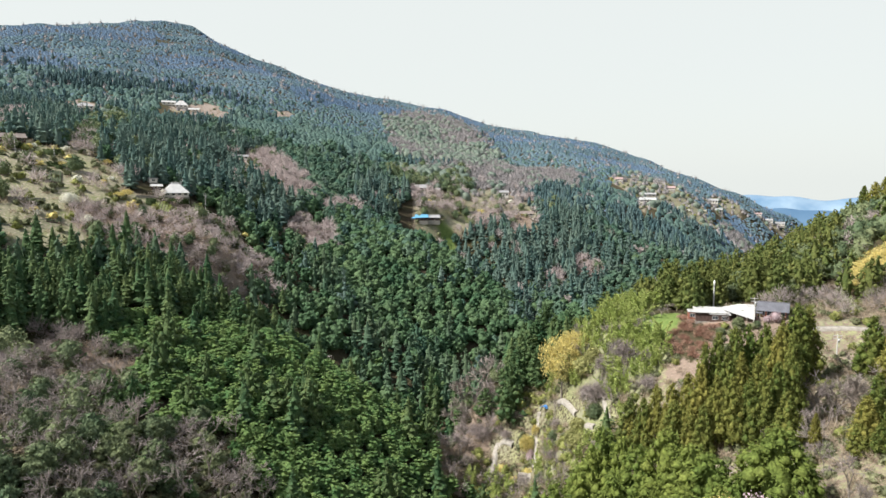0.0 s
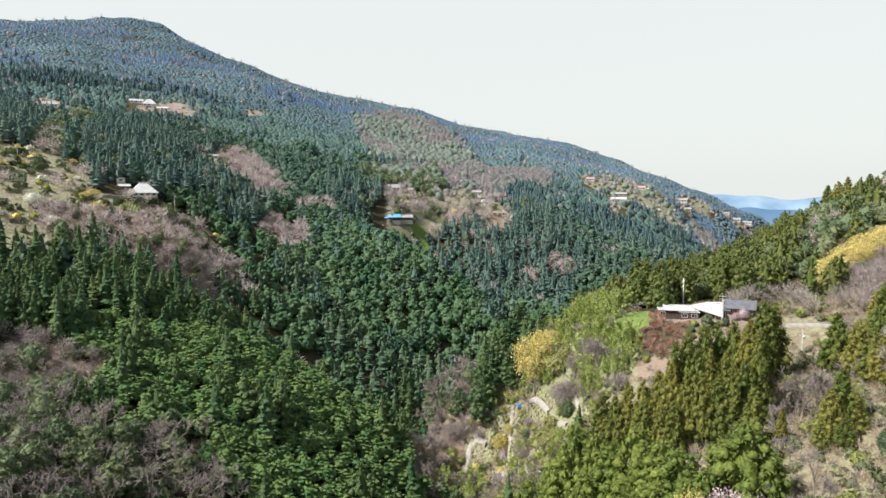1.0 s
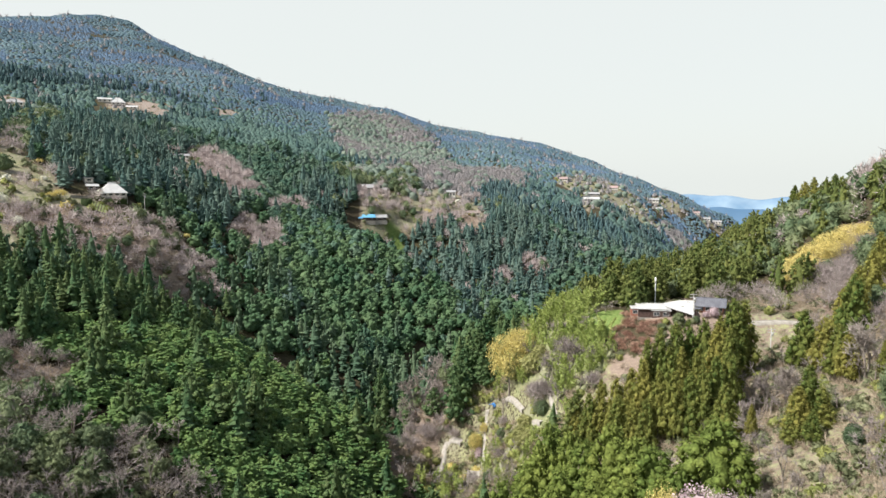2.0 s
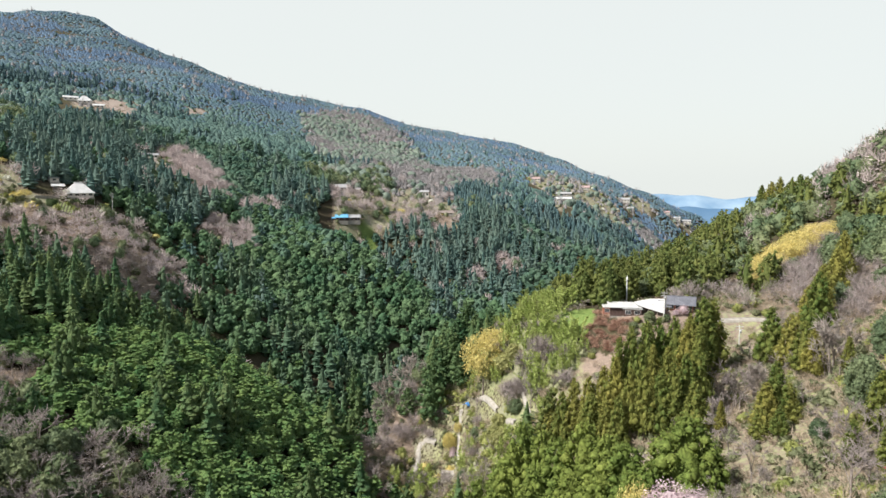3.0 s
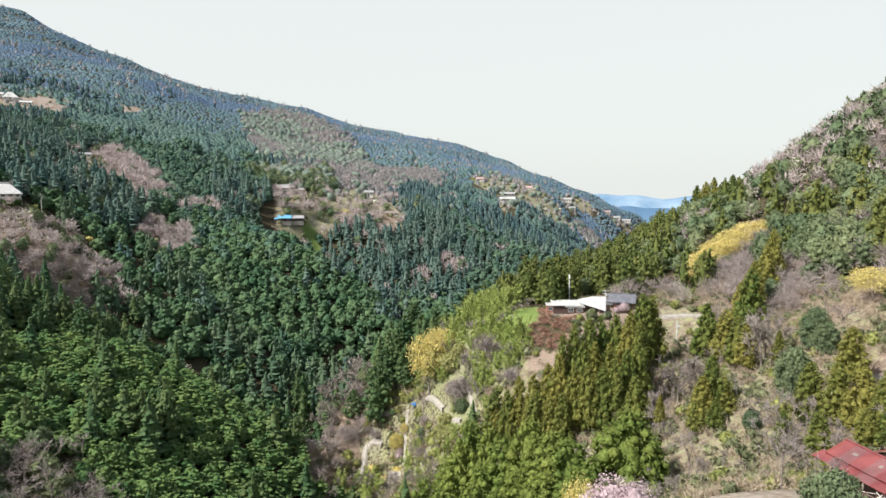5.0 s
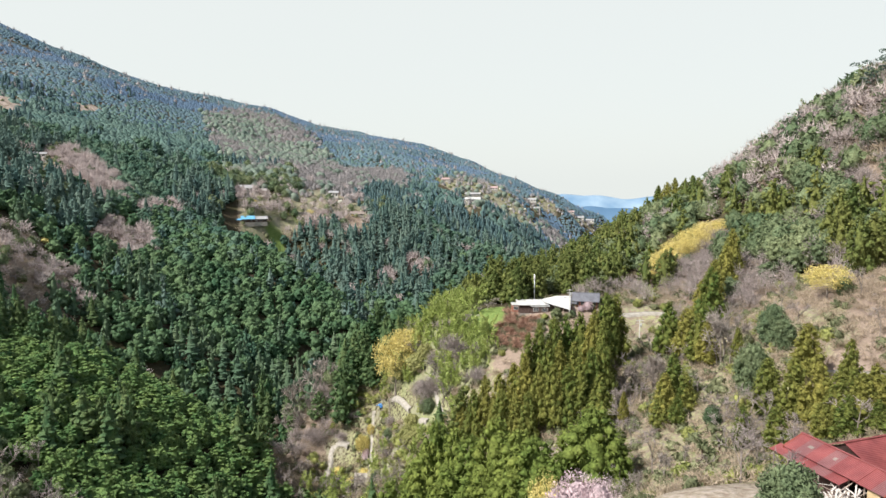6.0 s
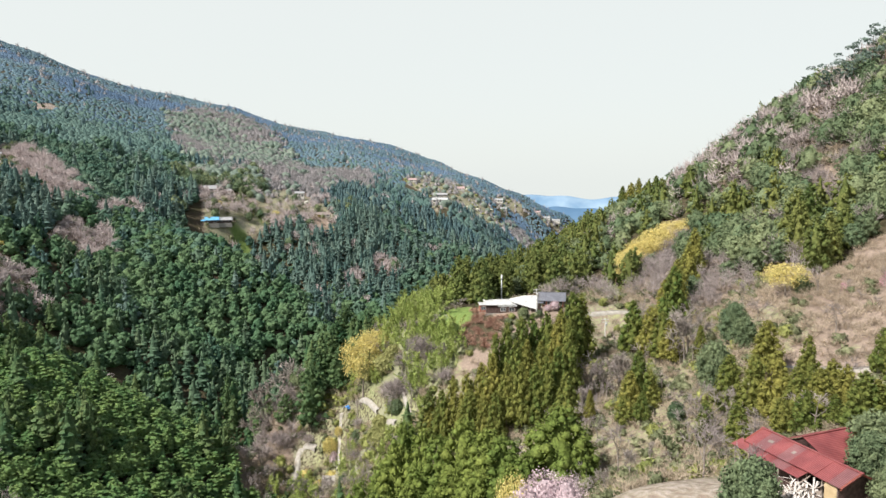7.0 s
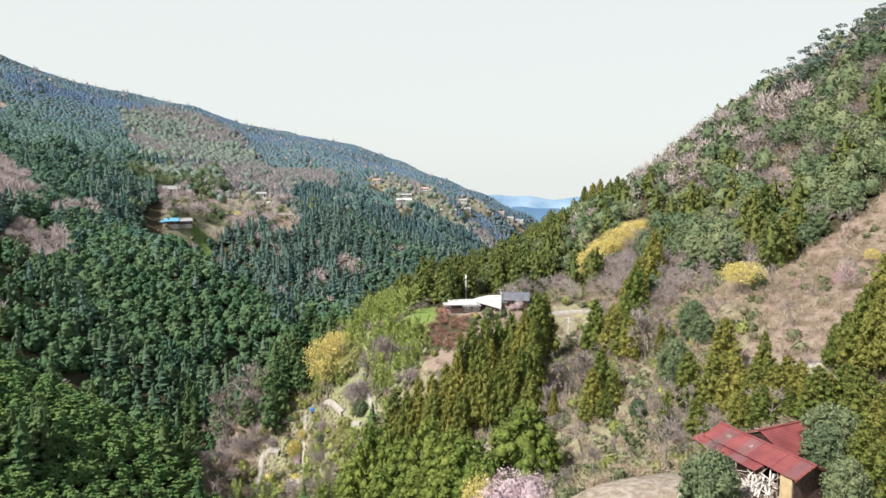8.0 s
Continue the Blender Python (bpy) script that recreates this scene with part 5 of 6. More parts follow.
# ---- buildings ----
def roofing(name, a, b, rough=0.45, metal=0.0, rib=0.0):
    """Sheet or tile roofing: two worn tones in streaks down the slope, and fine ribs."""
    m = material(name, a, b, scale=0.5, rough=rough, metal=metal, tone=0.25, detail=8, spec=0.4)
    n, l = m.node_tree.nodes, m.node_tree.links
    if rib:
        co, wave, bp = n.new("ShaderNodeTexCoord"), n.new("ShaderNodeTexWave"), n.new("ShaderNodeBump")
        wave.bands_direction = "Y"
        wave.inputs["Scale"].default_value, wave.inputs["Distortion"].default_value = rib, 0.0
        l.new(co.outputs["Object"], wave.inputs["Vector"])
        l.new(wave.outputs["Fac"], bp.inputs["Height"])
        bp.inputs["Strength"].default_value, bp.inputs["Distance"].default_value = 0.6, 0.05
        l.new(bp.outputs["Normal"], n["Principled BSDF"].inputs["Normal"])
    return m


WHITE_ROOF = roofing("weathered white sheet roof", (0.50, 0.50, 0.49), (0.68, 0.68, 0.67))
GREY_ROOF = roofing("grey glazed tiles", (0.10, 0.105, 0.125), (0.20, 0.205, 0.23), 0.35, rib=1.6)
PALE_ROOF = roofing("pale grey tiles", (0.30, 0.30, 0.31), (0.48, 0.48, 0.48))
BROWN_ROOF = roofing("brown grey roof", (0.20, 0.16, 0.14), (0.34, 0.29, 0.26))
BLUE_ROOF = roofing("bright blue sheet roof", (0.10, 0.34, 0.58), (0.20, 0.50, 0.74))
RED_ROOF = roofing("faded red sheet roof", (0.165, 0.042, 0.044), (0.31, 0.088, 0.086), 0.5, rib=1.3)
RED_ROOF_2 = roofing("faded red sheet roof, greyed", (0.150, 0.060, 0.064), (0.26, 0.115, 0.115), 0.5, rib=1.3)
PINK_ROOF = roofing("pinkish tile roof", (0.36, 0.25, 0.24), (0.50, 0.38, 0.36))
RUST = material("red brown iron edge", (0.16, 0.04, 0.03), (0.30, 0.09, 0.06), scale=3)
BROWN_WALL = material("dark brown boards", (0.055, 0.035, 0.03), (0.13, 0.085, 0.075), scale=2.0, bump=0.3)
RED_WALL = material("red brown wall", (0.26, 0.09, 0.06), (0.38, 0.16, 0.11), scale=1.5)
PLASTER = material("off-white plaster", (0.56, 0.53, 0.47), (0.76, 0.73, 0.67), scale=0.8)
OCHRE = material("ochre clay wall", (0.42, 0.31, 0.17), (0.60, 0.47, 0.29), scale=0.8, bump=0.2)
STONE = material("grey stone footing", (0.20, 0.19, 0.17), (0.40, 0.38, 0.34), scale=1.4, bump=0.6)
CONCRETE = material("pale concrete", (0.27, 0.25, 0.215), (0.46, 0.43, 0.385), scale=0.7, bump=0.15)
WOOD = material("weathered grey wood", (0.20, 0.16, 0.13), (0.42, 0.36, 0.31), scale=2.2, bump=0.3)
BLEACHED = material("bleached boards", (0.46, 0.42, 0.38), (0.72, 0.68, 0.64), scale=2.2, bump=0.2)
GLASS = material("dark window glass", (0.03, 0.035, 0.04), (0.06, 0.07, 0.08), rough=0.1, spec=0.6)
STEEL = material("galvanised steel", (0.42, 0.43, 0.44), (0.60, 0.61, 0.62), rough=0.4, metal=0.7, scale=3)
POLE = material("grey concrete pole", (0.38, 0.37, 0.35), (0.56, 0.55, 0.52), scale=2)
WHITE_PAINT = material("white paint", (0.70, 0.70, 0.68), (0.82, 0.82, 0.80), scale=1.0, rough=0.5)
BLUE_SHEET = material("blue plastic sheet", (0.05, 0.22, 0.62), (0.12, 0.36, 0.80), scale=1.5, rough=0.4, bump=0.4)


def box(bm, lo, hi, bevel=0.0):
    """A box between two corners, in a bmesh."""
    r = bmesh.ops.create_cube(bm, size=1.0)
    for v in r["verts"]:
        v.co = Vector([lo[i] + (v.co[i] + 0.5) * (hi[i] - lo[i]) for i in range(3)])
    if bevel:
        bmesh.ops.bevel(bm, geom=[e for e in bm.edges if all(v in r["verts"] for v in e.verts)], offset=bevel, segments=1, affect="EDGES")
    return r["verts"]


def part(name, bm, mat, parent, label=""):
    me = bpy.data.meshes.new(name)
    bm.to_mesh(me)
    bm.free()
    me.materials.append(mat)
    ob = new(name, me)
    ob.parent = parent
    return tagged(ob, label)


def slab(points, thick):
    """A flat panel over a loop of corners, given thickness downwards."""
    bm = bmesh.new()
    top = [bm.verts.new(p) for p in points]
    low = [bm.verts.new((p[0], p[1], p[2] - thick)) for p in points]
    bm.faces.new(top)
    bm.faces.new(low[::-1])
    k = len(points)
    for i in range(k):
        bm.faces.new((top[i], low[i], low[(i + 1) % k], top[(i + 1) % k]))
    bmesh.ops.recalc_face_normals(bm, faces=bm.faces)
    return bm


def walls(w, d, h, gable=0.0, thick=0.2, open_front=False):
    """Four walls round w by d; with gable the short ends rise to the ridge, which runs along x."""
    bm = bmesh.new()
    if not open_front:
        box(bm, (-w / 2, -d / 2, 0), (w / 2, -d / 2 + thick, h))
    box(bm, (-w / 2, d / 2 - thick, 0), (w / 2, d / 2, h))
    for x in (-w / 2, w / 2 - thick):
        box(bm, (x, -d / 2 + thick, 0), (x + thick, d / 2 - thick, h))
        if gable:
            a = [bm.verts.new((x + o, y, z)) for o in (0, thick) for y, z in ((-d / 2 + thick, h), (d / 2 - thick, h), (0, h + gable * 0.94))]
            bm.faces.new(a[:3]), bm.faces.new(a[3:][::-1])
            for i in range(3):
                bm.faces.new((a[i], a[(i + 1) % 3], a[(i + 1) % 3 + 3], a[i + 3]))
    bmesh.ops.recalc_face_normals(bm, faces=bm.faces)
    return bm


def window(root, x, y, z, w, h, side=-1):
    """A framed window set in a wall that faces along y."""
    bm = bmesh.new()
    box(bm, (x - w / 2, y - 0.03, z), (x + w / 2, y + 0.03, z + h))
    pane = part("window", bm, GLASS, root, "dark glass window")
    bm = bmesh.new()
    for a, b in (((x - w / 2 - 0.08, z - 0.08), (x + w / 2 + 0.08, z)), ((x - w / 2 - 0.08, z + h), (x + w / 2 + 0.08, z + h + 0.08)),
                 ((x - w / 2 - 0.08, z), (x - w / 2, z + h)), ((x + w / 2, z), (x + w / 2 + 0.08, z + h)), ((x - 0.03, z), (x + 0.03, z + h))):
        box(bm, (a[0], y - 0.05 + side * 0.02, a[1]), (b[0], y + 0.05 + side * 0.02, b[1]))
    part("frame", bm, WHITE_PAINT, pane)


def house(label, x, y, turn, w, d, h, rise, roof_mat, wall_mat, roof="gable", over=0.7, z=None, name="house", windows=3, footing=2.0):
    """A house with its ridge along its own x axis, on a stone footing."""
    base = float(height(x, y)[0]) + 0.2 if z is None else z
    root = tagged(new(name), label, "house", "houses of the valley")
    root.matrix_basis = pose(x, y, base, 0, 0, turn)
    bm = bmesh.new()
    box(bm, (-w / 2 - 0.3, -d / 2 - 0.3, -footing), (w / 2 + 0.3, d / 2 + 0.3, 0))
    part("footing", bm, STONE, root, "grey stone footing")
    part("wall", walls(w, d, h, rise if roof == "gable" else 0), wall_mat, root)
    hw, hd = w / 2 + over, d / 2 + over
    low = h - rise * over / (d / 2) * (0.9 if roof == "gable" else 0.5)
    if roof == "gable":
        for s in (-1, 1):
            part("roof", slab([(-hw, s * hd, low), (hw, s * hd, low), (hw, 0, h + rise), (-hw, 0, h + rise)][::s], 0.16), roof_mat, root)
        bm = bmesh.new()
        box(bm, (-hw - 0.05, -0.18, h + rise - 0.06), (hw + 0.05, 0.18, h + rise + 0.16), 0.04)
        part("ridge_cap", bm, roof_mat, root)
    elif roof == "hip":
        r = w * 0.14
        for pts in ([(-hw, -hd, low), (hw, -hd, low), (r, 0, h + rise), (-r, 0, h + rise)], [(hw, hd, low), (-hw, hd, low), (-r, 0, h + rise), (r, 0, h + rise)],
                    [(hw, -hd, low), (hw, hd, low), (r, 0, h + rise)], [(-hw, hd, low), (-hw, -hd, low), (-r, 0, h + rise)]):
            part("roof", slab(pts, 0.3), roof_mat, root)
        bm = bmesh.new()
        box(bm, (-r - 0.4, -0.35, h + rise - 0.1), (r + 0.4, 0.35, h + rise + 0.4), 0.1)
        part("ridge_cap", bm, roof_mat, root)
    else:
        part("roof", slab([(-hw, -hd, h + 0.1), (hw, -hd, h + 0.1), (hw, hd, h + rise), (-hw, hd, h + rise)], 0.18), roof_mat, root)
    for i in range(windows):
        window(root, -w / 2 + w * (i + 0.5) / windows, -d / 2 - 0.02, h * 0.35, min(1.7, w / windows * 0.6), h * 0.42)
    return root


def turn_to(x, y, extra=0.0):
    """The turn that makes a house's front look towards the valley's near end."""
    return -math.degrees(math.atan2(x, y)) + extra


# far houses: label, place, turn, breadth, depth, wall, rise, roof, wall, form
for label, x, y, extra, w, d, h, rise, rm, wm, form, nwin in (
        ("old hall with a tall white hipped roof behind a hedge", -148.7, 382.1, 8, 12.5, 10.5, 2.6, 5.0, WHITE_ROOF, PLASTER, "hip", 4),
        ("small white-roofed annexe beside the hall", -157.5, 378.5, 8, 5, 4, 2.4, 0.8, WHITE_ROOF, BROWN_WALL, "gable", 2),
        ("low shed with a pale roof among shrubs", -164.0, 389.0, 20, 4.5, 3.5, 2.2, 0.6, PALE_ROOF, PLASTER, "shed", 1),
        ("long grey-brown roofed house at the orchard", -236.8, 377.9, 12, 15, 7, 3, 2.2, BROWN_ROOF, BROWN_WALL, "gable", 4),
        ("pale-roofed house beside a large dark tree", -334.0, 649.1, -10, 17, 8, 3.5, 3, PALE_ROOF, PLASTER, "hip", 4),
        ("white-roofed farmhouse on the upper clearing", -280.0, 745.4, 0, 13, 10, 3, 5, WHITE_ROOF, PLASTER, "hip", 3),
        ("low white-roofed wing of the upper farm", -292.0, 742.0, 0, 13, 6, 3, 1.6, WHITE_ROOF, PLASTER, "gable", 3),
        ("low white shed of the upper farm", -266.0, 744.0, -6, 10, 6, 2.6, 1.4, WHITE_ROOF, PLASTER, "gable", 3),
        ("small pale house at the edge of the cedars", -161.3, 552.9, 4, 10, 5, 2.8, 1.2, PALE_ROOF, PLASTER, "gable", 3),
        ("brown-roofed house above the terraces", -20.0, 624.7, 6, 9.5, 6, 3, 2.4, PALE_ROOF, BROWN_WALL, "gable", 3),
        ("small white store beside the house", -5.0, 630.0, 6, 3.5, 3.5, 3.2, 1.0, PALE_ROOF, PLASTER, "gable", 1),
        ("long barn with a bright blue sheet roof", -18.0, 574.0, 6, 9.5, 6.5, 3.0, 2.0, BLUE_ROOF, BROWN_WALL, "gable", 2),
        ("low blue-roofed lean-to of the barn", -25.5, 573.5, 6, 4.5, 4.5, 2.3, 1.2, BLUE_ROOF, BROWN_WALL, "gable", 1),
        ("long pale-roofed store beside the blue barn", -8.0, 576.5, 6, 9.5, 5.5, 2.8, 1.8, PALE_ROOF, BROWN_WALL, "gable", 3),
        ("two-storey white house below bare trees", 60.4, 680.3, -4, 8.5, 6, 5.6, 1.4, PALE_ROOF, PLASTER, "gable", 3),
        ("low brown-roofed house among brown shrubs", 77.4, 635.3, 0, 12, 5, 2.6, 1.8, BROWN_ROOF, PLASTER, "gable", 3),
        ("white two-storey house on the far terrace", 229.6, 771.5, 4, 17, 8, 4.6, 1.8, WHITE_ROOF, PLASTER, "gable", 5),
        ("long low building on a stone terrace", 248.4, 849.4, 0, 27, 7, 3.6, 1.5, PALE_ROOF, STONE, "gable", 6),
        ("pinkish-roofed house up the slope", 233.4, 915.7, 0, 10, 7, 3, 2, PINK_ROOF, PLASTER, "gable", 3),
        ("pinkish-roofed house behind the terraces", 309.3, 935.2, 0, 11, 7, 2.8, 2.4, PINK_ROOF, PLASTER, "gable", 3),
        ("white house with a pale roof down the ridge", 400.6, 1019.1, 0, 13, 8, 5, 2, PALE_ROOF, PLASTER, "gable", 3),
        ("low pale house down the ridge", 397.4, 993.5, 0, 12, 7, 3, 1.6, PALE_ROOF, PLASTER, "gable", 3),
        ("red-roofed house down the ridge", 528.8, 1154.7, 0, 13, 8, 3.4, 2, PINK_ROOF, PLASTER, "gable", 3),
        ("small pale house down the ridge", 552.0, 1160.0, 0, 11, 8, 4, 2, PALE_ROOF, PLASTER, "gable", 2),
        ("pale house at the end of the ridge", 571.4, 1162.1, 0, 14, 8, 4, 2, PALE_ROOF, PLASTER, "gable", 3),
        ("white house at the end of the ridge", 590.0, 1168.0, 0, 12, 8, 4, 2, WHITE_ROOF, PLASTER, "gable", 3)):
    house(label, x, y, turn_to(x, y, extra), w, d, h, rise, rm, wm, form, windows=nwin, footing=3.5, z=-31.6 if -30 < x < -7 and y < 580 else None)

# ---- the farm on the spur ----
FARM_Z = -45.2
house("red-brown boarded end room of the farm building", 83.3, 226.6, turn_to(83, 226, 6), 2.4, 5.0, 2.5, 0.3, WHITE_ROOF, RED_WALL, "shed", z=FARM_Z, windows=1, footing=4, name="farm_building", over=0.25)
house("low farm building with dark walls and white sheet roof", 88.5, 224.0, turn_to(88, 224, 6), 9.5, 7.5, 3.0, 0.6, WHITE_ROOF, BROWN_WALL, "shed", z=FARM_Z, windows=0, footing=4, name="farm_building", over=0.6)
house("dark boarded front room below a white eave", 90.2, 220.6, turn_to(90, 221, 6), 6.0, 3.0, 2.6, 0.3, WHITE_ROOF, BROWN_WALL, "shed", z=FARM_Z, windows=2, footing=4, name="farm_building", over=0.3)


def open_barn():
    """A barn whose white roof falls towards its open front, with dark depths, posts and a blue tractor cover."""
    root = tagged(new("open_barn"), "open-fronted barn with a broad white sheet roof", "barn")
    root.matrix_basis = pose(97.2, 220.5, FARM_Z, 0, 0, turn_to(97, 220, 4))
    part("roof", slab([(-5.2, -2.2, 3.9), (3.6, -5.4, 1.9), (4.4, 4.0, 5.2), (-0.5, 5.2, 4.9), (-5.8, 2.2, 4.2)], 0.16), WHITE_ROOF, root)
    part("wall", walls(9.2, 8.0, 2.9, open_front=True), BROWN_WALL, root)
    bm = bmesh.new()
    box(bm, (-4.9, -4.3, -4), (4.9, 4.3, 0))
    part("floor", bm, CONCRETE, root)
    for px, py, top in ((-4.4, -2.0, 3.6), (-1.4, -3.0, 3.0), (1.4, -4.1, 2.3), (3.3, -5.0, 1.9)):
        bm = bmesh.new()
        box(bm, (px - 0.1, py - 0.1, -0.6), (px + 0.1, py + 0.1, top), 0.02)
        part("post", bm, WOOD, root)


open_barn()
house("farmhouse with grey tiled gable roof and dark red walls", 107.6, 220.5, turn_to(107, 220, -3), 7.8, 6.4, 3.0, 1.9, GREY_ROOF, RED_WALL, "gable", z=FARM_Z + 1.5, windows=4, footing=4, name="farmhouse", over=0.9)
house("low wing of the farmhouse with a grey tiled roof", 102.4, 222.0, turn_to(102, 222, -3), 3.4, 5.0, 2.9, 1.2, GREY_ROOF, PLASTER, "gable", z=FARM_Z + 0.6, windows=2, footing=4, name="farmhouse_wing")


# ---- the red-roofed shed on the terrace ----
def red_shed():
    rz, x0, y0, y1, ground = -33.75, 69.2, 59.6, 75.6, -38.5
    root = tagged(new("red_roofed_shed"), "long old shed with a faded red sheet-iron roof", "shed", "red-roofed sheds")
    root.matrix_basis = pose(x0, 0, rz)
    run, drop, n = 3.05, 1.45, 8
    for s in (-1, 1):
        for i in range(n):
            a, b = y0 + (y1 - y0) * i / n, y0 + (y1 - y0) * (i + 1) / n + 0.06
            lift = 0.012 * (i % 3) + (0.05 if i in (2, 3) else 0)
            part("roof_sheet", slab([(0, a, lift), (s * run, a, -drop + lift), (s * run, b, -drop + lift), (0, b, lift)][::-s], 0.06),
                 RED_ROOF_2 if i in (0, 4, 6) else RED_ROOF, root)
    for y in (y0 + 0.15, y1 - 0.15):
        for s in (-1, 1):
            part("barge_board", slab([(0, y - 0.1, 0.03), (s * run, y - 0.1, -drop + 0.03), (s * run, y + 0.1, -drop + 0.03), (0, y + 0.1, 0.03)][::-s], 0.28), RUST, root)
    bm = bmesh.new()
    box(bm, (-0.2, y0 - 0.05, -0.02), (0.2, y1 + 0.05, 0.1), 0.03)
    part("ridge_cap", bm, RED_ROOF, root)
    bm = bmesh.new()
    h = ground - rz
    for a, b in (((-2.6, y0 + 5.6, h - 1), (-2.45, y1 - 0.6, -drop)), ((2.45, y0 + 0.8, h - 1), (2.6, y1 - 0.6, -drop)),
                 ((-2.6, y1 - 0.75, h - 1), (2.6, y1 - 0.6, -drop)), ((-2.6, y0 + 0.8, h - 1), (2.6, y0 + 0.95, -drop))):
        box(bm, a, b)
    for y in (y0 + 0.8, y1 - 0.75):
        v = [bm.verts.new(p) for p in ((-2.6, y, -drop), (2.6, y, -drop), (0, y, -0.18), (-2.6, y + 0.15, -drop), (2.6, y + 0.15, -drop), (0, y + 0.15, -0.18))]
        bm.faces.new(v[:3]), bm.faces.new(v[3:][::-1])
        for i in range(3):
            bm.faces.new((v[i], v[(i + 1) % 3], v[(i + 1) % 3 + 3], v[i + 3]))
    part("wall", bm, BROWN_WALL, root, "dark weathered board wall")
    bm = bmesh.new()
    box(bm, (-2.75, y0 + 0.95, h - 1), (-2.6, y0 + 2.7, -drop - 0.15))
    part("clay_wall", bm, OCHRE, root, "ochre clay wall panel")
    for y in (y0 + 1.0, y0 + 3.2, y0 + 5.5, y0 + 8.0):
        bm = bmesh.new()
        box(bm, (-2.7, y - 0.08, h - 1), (-2.54, y + 0.08, -drop + 0.02), 0.02)
        part("post", bm, WOOD, root)
    for y, w in ((y0 + 12.4, 0.5), (y0 + 8.6, 0.3)):
        part("patch", slab([(-1.2, y, -0.53), (-1.65, y, -0.744), (-1.65, y + w * 1.6, -0.744), (-1.2, y + w * 1.6, -0.53)], 0.03), BROWN_ROOF, root, "greyish patched roof light")
    # lower lean-to along the far half of the front
    for i in range(5):
        a, b = y0 + 5.2 + i * 2.35, y0 + 5.2 + (i + 1) * 2.35 + 0.05
        part("lean_to_sheet", slab([(-2.5, a, -1.5 - 0.03), (-4.3, a, -2.1), (-4.3, b, -2.1), (-2.5, b, -1.53)], 0.06), RED_ROOF_2 if i % 2 else RED_ROOF, root)
    for i in range(4):
        y = y0 + 8.5 + i * 2.6
        bm = bmesh.new()
        box(bm, (-4.2, y - 0.07, h - 1), (-4.06, y + 0.07, -2.1), 0.02)
        part("lean_to_post", bm, WOOD, root)
    return root


red_shed()


def rear_shed():
    root = tagged(new("red_roofed_annexe"), "rear shed with a bright faded red sheet roof", "shed", "red-roofed sheds")
    root.matrix_basis = pose(72.2, 71.6, -33.9, 0, 0, 6)
    n = 6
    for s in (-1, 1):
        for i in range(n):
            a, b = 9.0 * i / n, 9.0 * (i + 1) / n + 0.05
            part("roof_sheet", slab([(a, 0, 0.01 * (i % 2)), (b, 0, 0.01 * (i % 2)), (b, s * 4.6, -2.2), (a, s * 4.6, -2.2)][::-s], 0.06), RED_ROOF, root)
    bm = bmesh.new()
    box(bm, (-0.1, -0.2, -0.03), (9.1, 0.2, 0.09), 0.03)
    part("ridge_cap", bm, RED_ROOF, root)
    bm = bmesh.new()
    box(bm, (0.5, -3.9, -7), (8.6, 3.9, -2.2))
    part("wall", bm, BROWN_WALL, root)
    v = slab([(0.4, -4.0, -2.0), (0.4, 4.0, -2.0), (0.4, 0, -0.2)], 0.05)
    part("gable", v, BROWN_WALL, root)


rear_shed()


def board_heap():
    """Bleached boards and battens from a fallen wall, heaped against the shed."""
    for i in range(70):
        bm = bmesh.new()
        ln = rng.uniform(1.4, 3.4)
        box(bm, (-ln / 2, -0.09, -0.02), (ln / 2, 0.09, 0.02))
        x, y = 64.8 + rng.normal(0, 0.7), 64.5 + rng.normal(0, 0.9)
        z = float(height(x, y)[0]) + rng.uniform(0.1, 1.0) + max(0, (x - 63.8)) * 0.75
        ob = part("board", bm, BLEACHED if i % 3 else WOOD, None)
        ob.matrix_basis = pose(x, y, z, rng.uniform(-15, 15), rng.uniform(-42, 25), 30 + rng.normal(0, 45))
        tagged(ob, "bleached loose board in a heap by the shed", "board", "fallen boards")


board_heap()


# ---- poles ----
def utility_pole(x, y, h, label, lamp=False, z=None, sink=0.8, r=0.16):
    root = tagged(new("utility_pole"), label, "pole", "utility poles")
    base = float(height(x, y)[0]) if z is None else z
    root.matrix_basis = pose(x, y, base, 0, 0, turn_to(x, y, 14))
    ob = new("shaft", mesh_of("shaft", *lathe([r, r * 0.95, r * 0.62, 0.01], [-sink, 0, h, h + 0.03], 8), POLE))
    ob.parent = root
    for k in range(2):
        bm = bmesh.new()
        box(bm, (-1.2 + 0.1 * k, -0.09, h - 0.56 - 0.9 * k), (1.2 - 0.1 * k, 0.09, h - 0.34 - 0.9 * k), 0.01)
        arm = part("crossarm", bm, POLE, root)
        for px in (-0.8, -0.3, 0.3, 0.8):
            c = new("insulator", mesh_of("insulator", *lathe([0.03, 0.07, 0.04, 0.005], [h - 0.34 - 0.9 * k, h - 0.26 - 0.9 * k, h - 0.14 - 0.9 * k, h - 0.12 - 0.9 * k], 6), WHITE_PAINT))
            c.parent = arm
    if lamp:
        c = new("transformer", mesh_of("transformer", *lathe([0.02, 0.28, 0.28, 0.02], [h - 2.5, h - 2.45, h - 1.6, h - 1.55], 10), STEEL))
        c.location.x, c.parent = 0.42, root
    return root


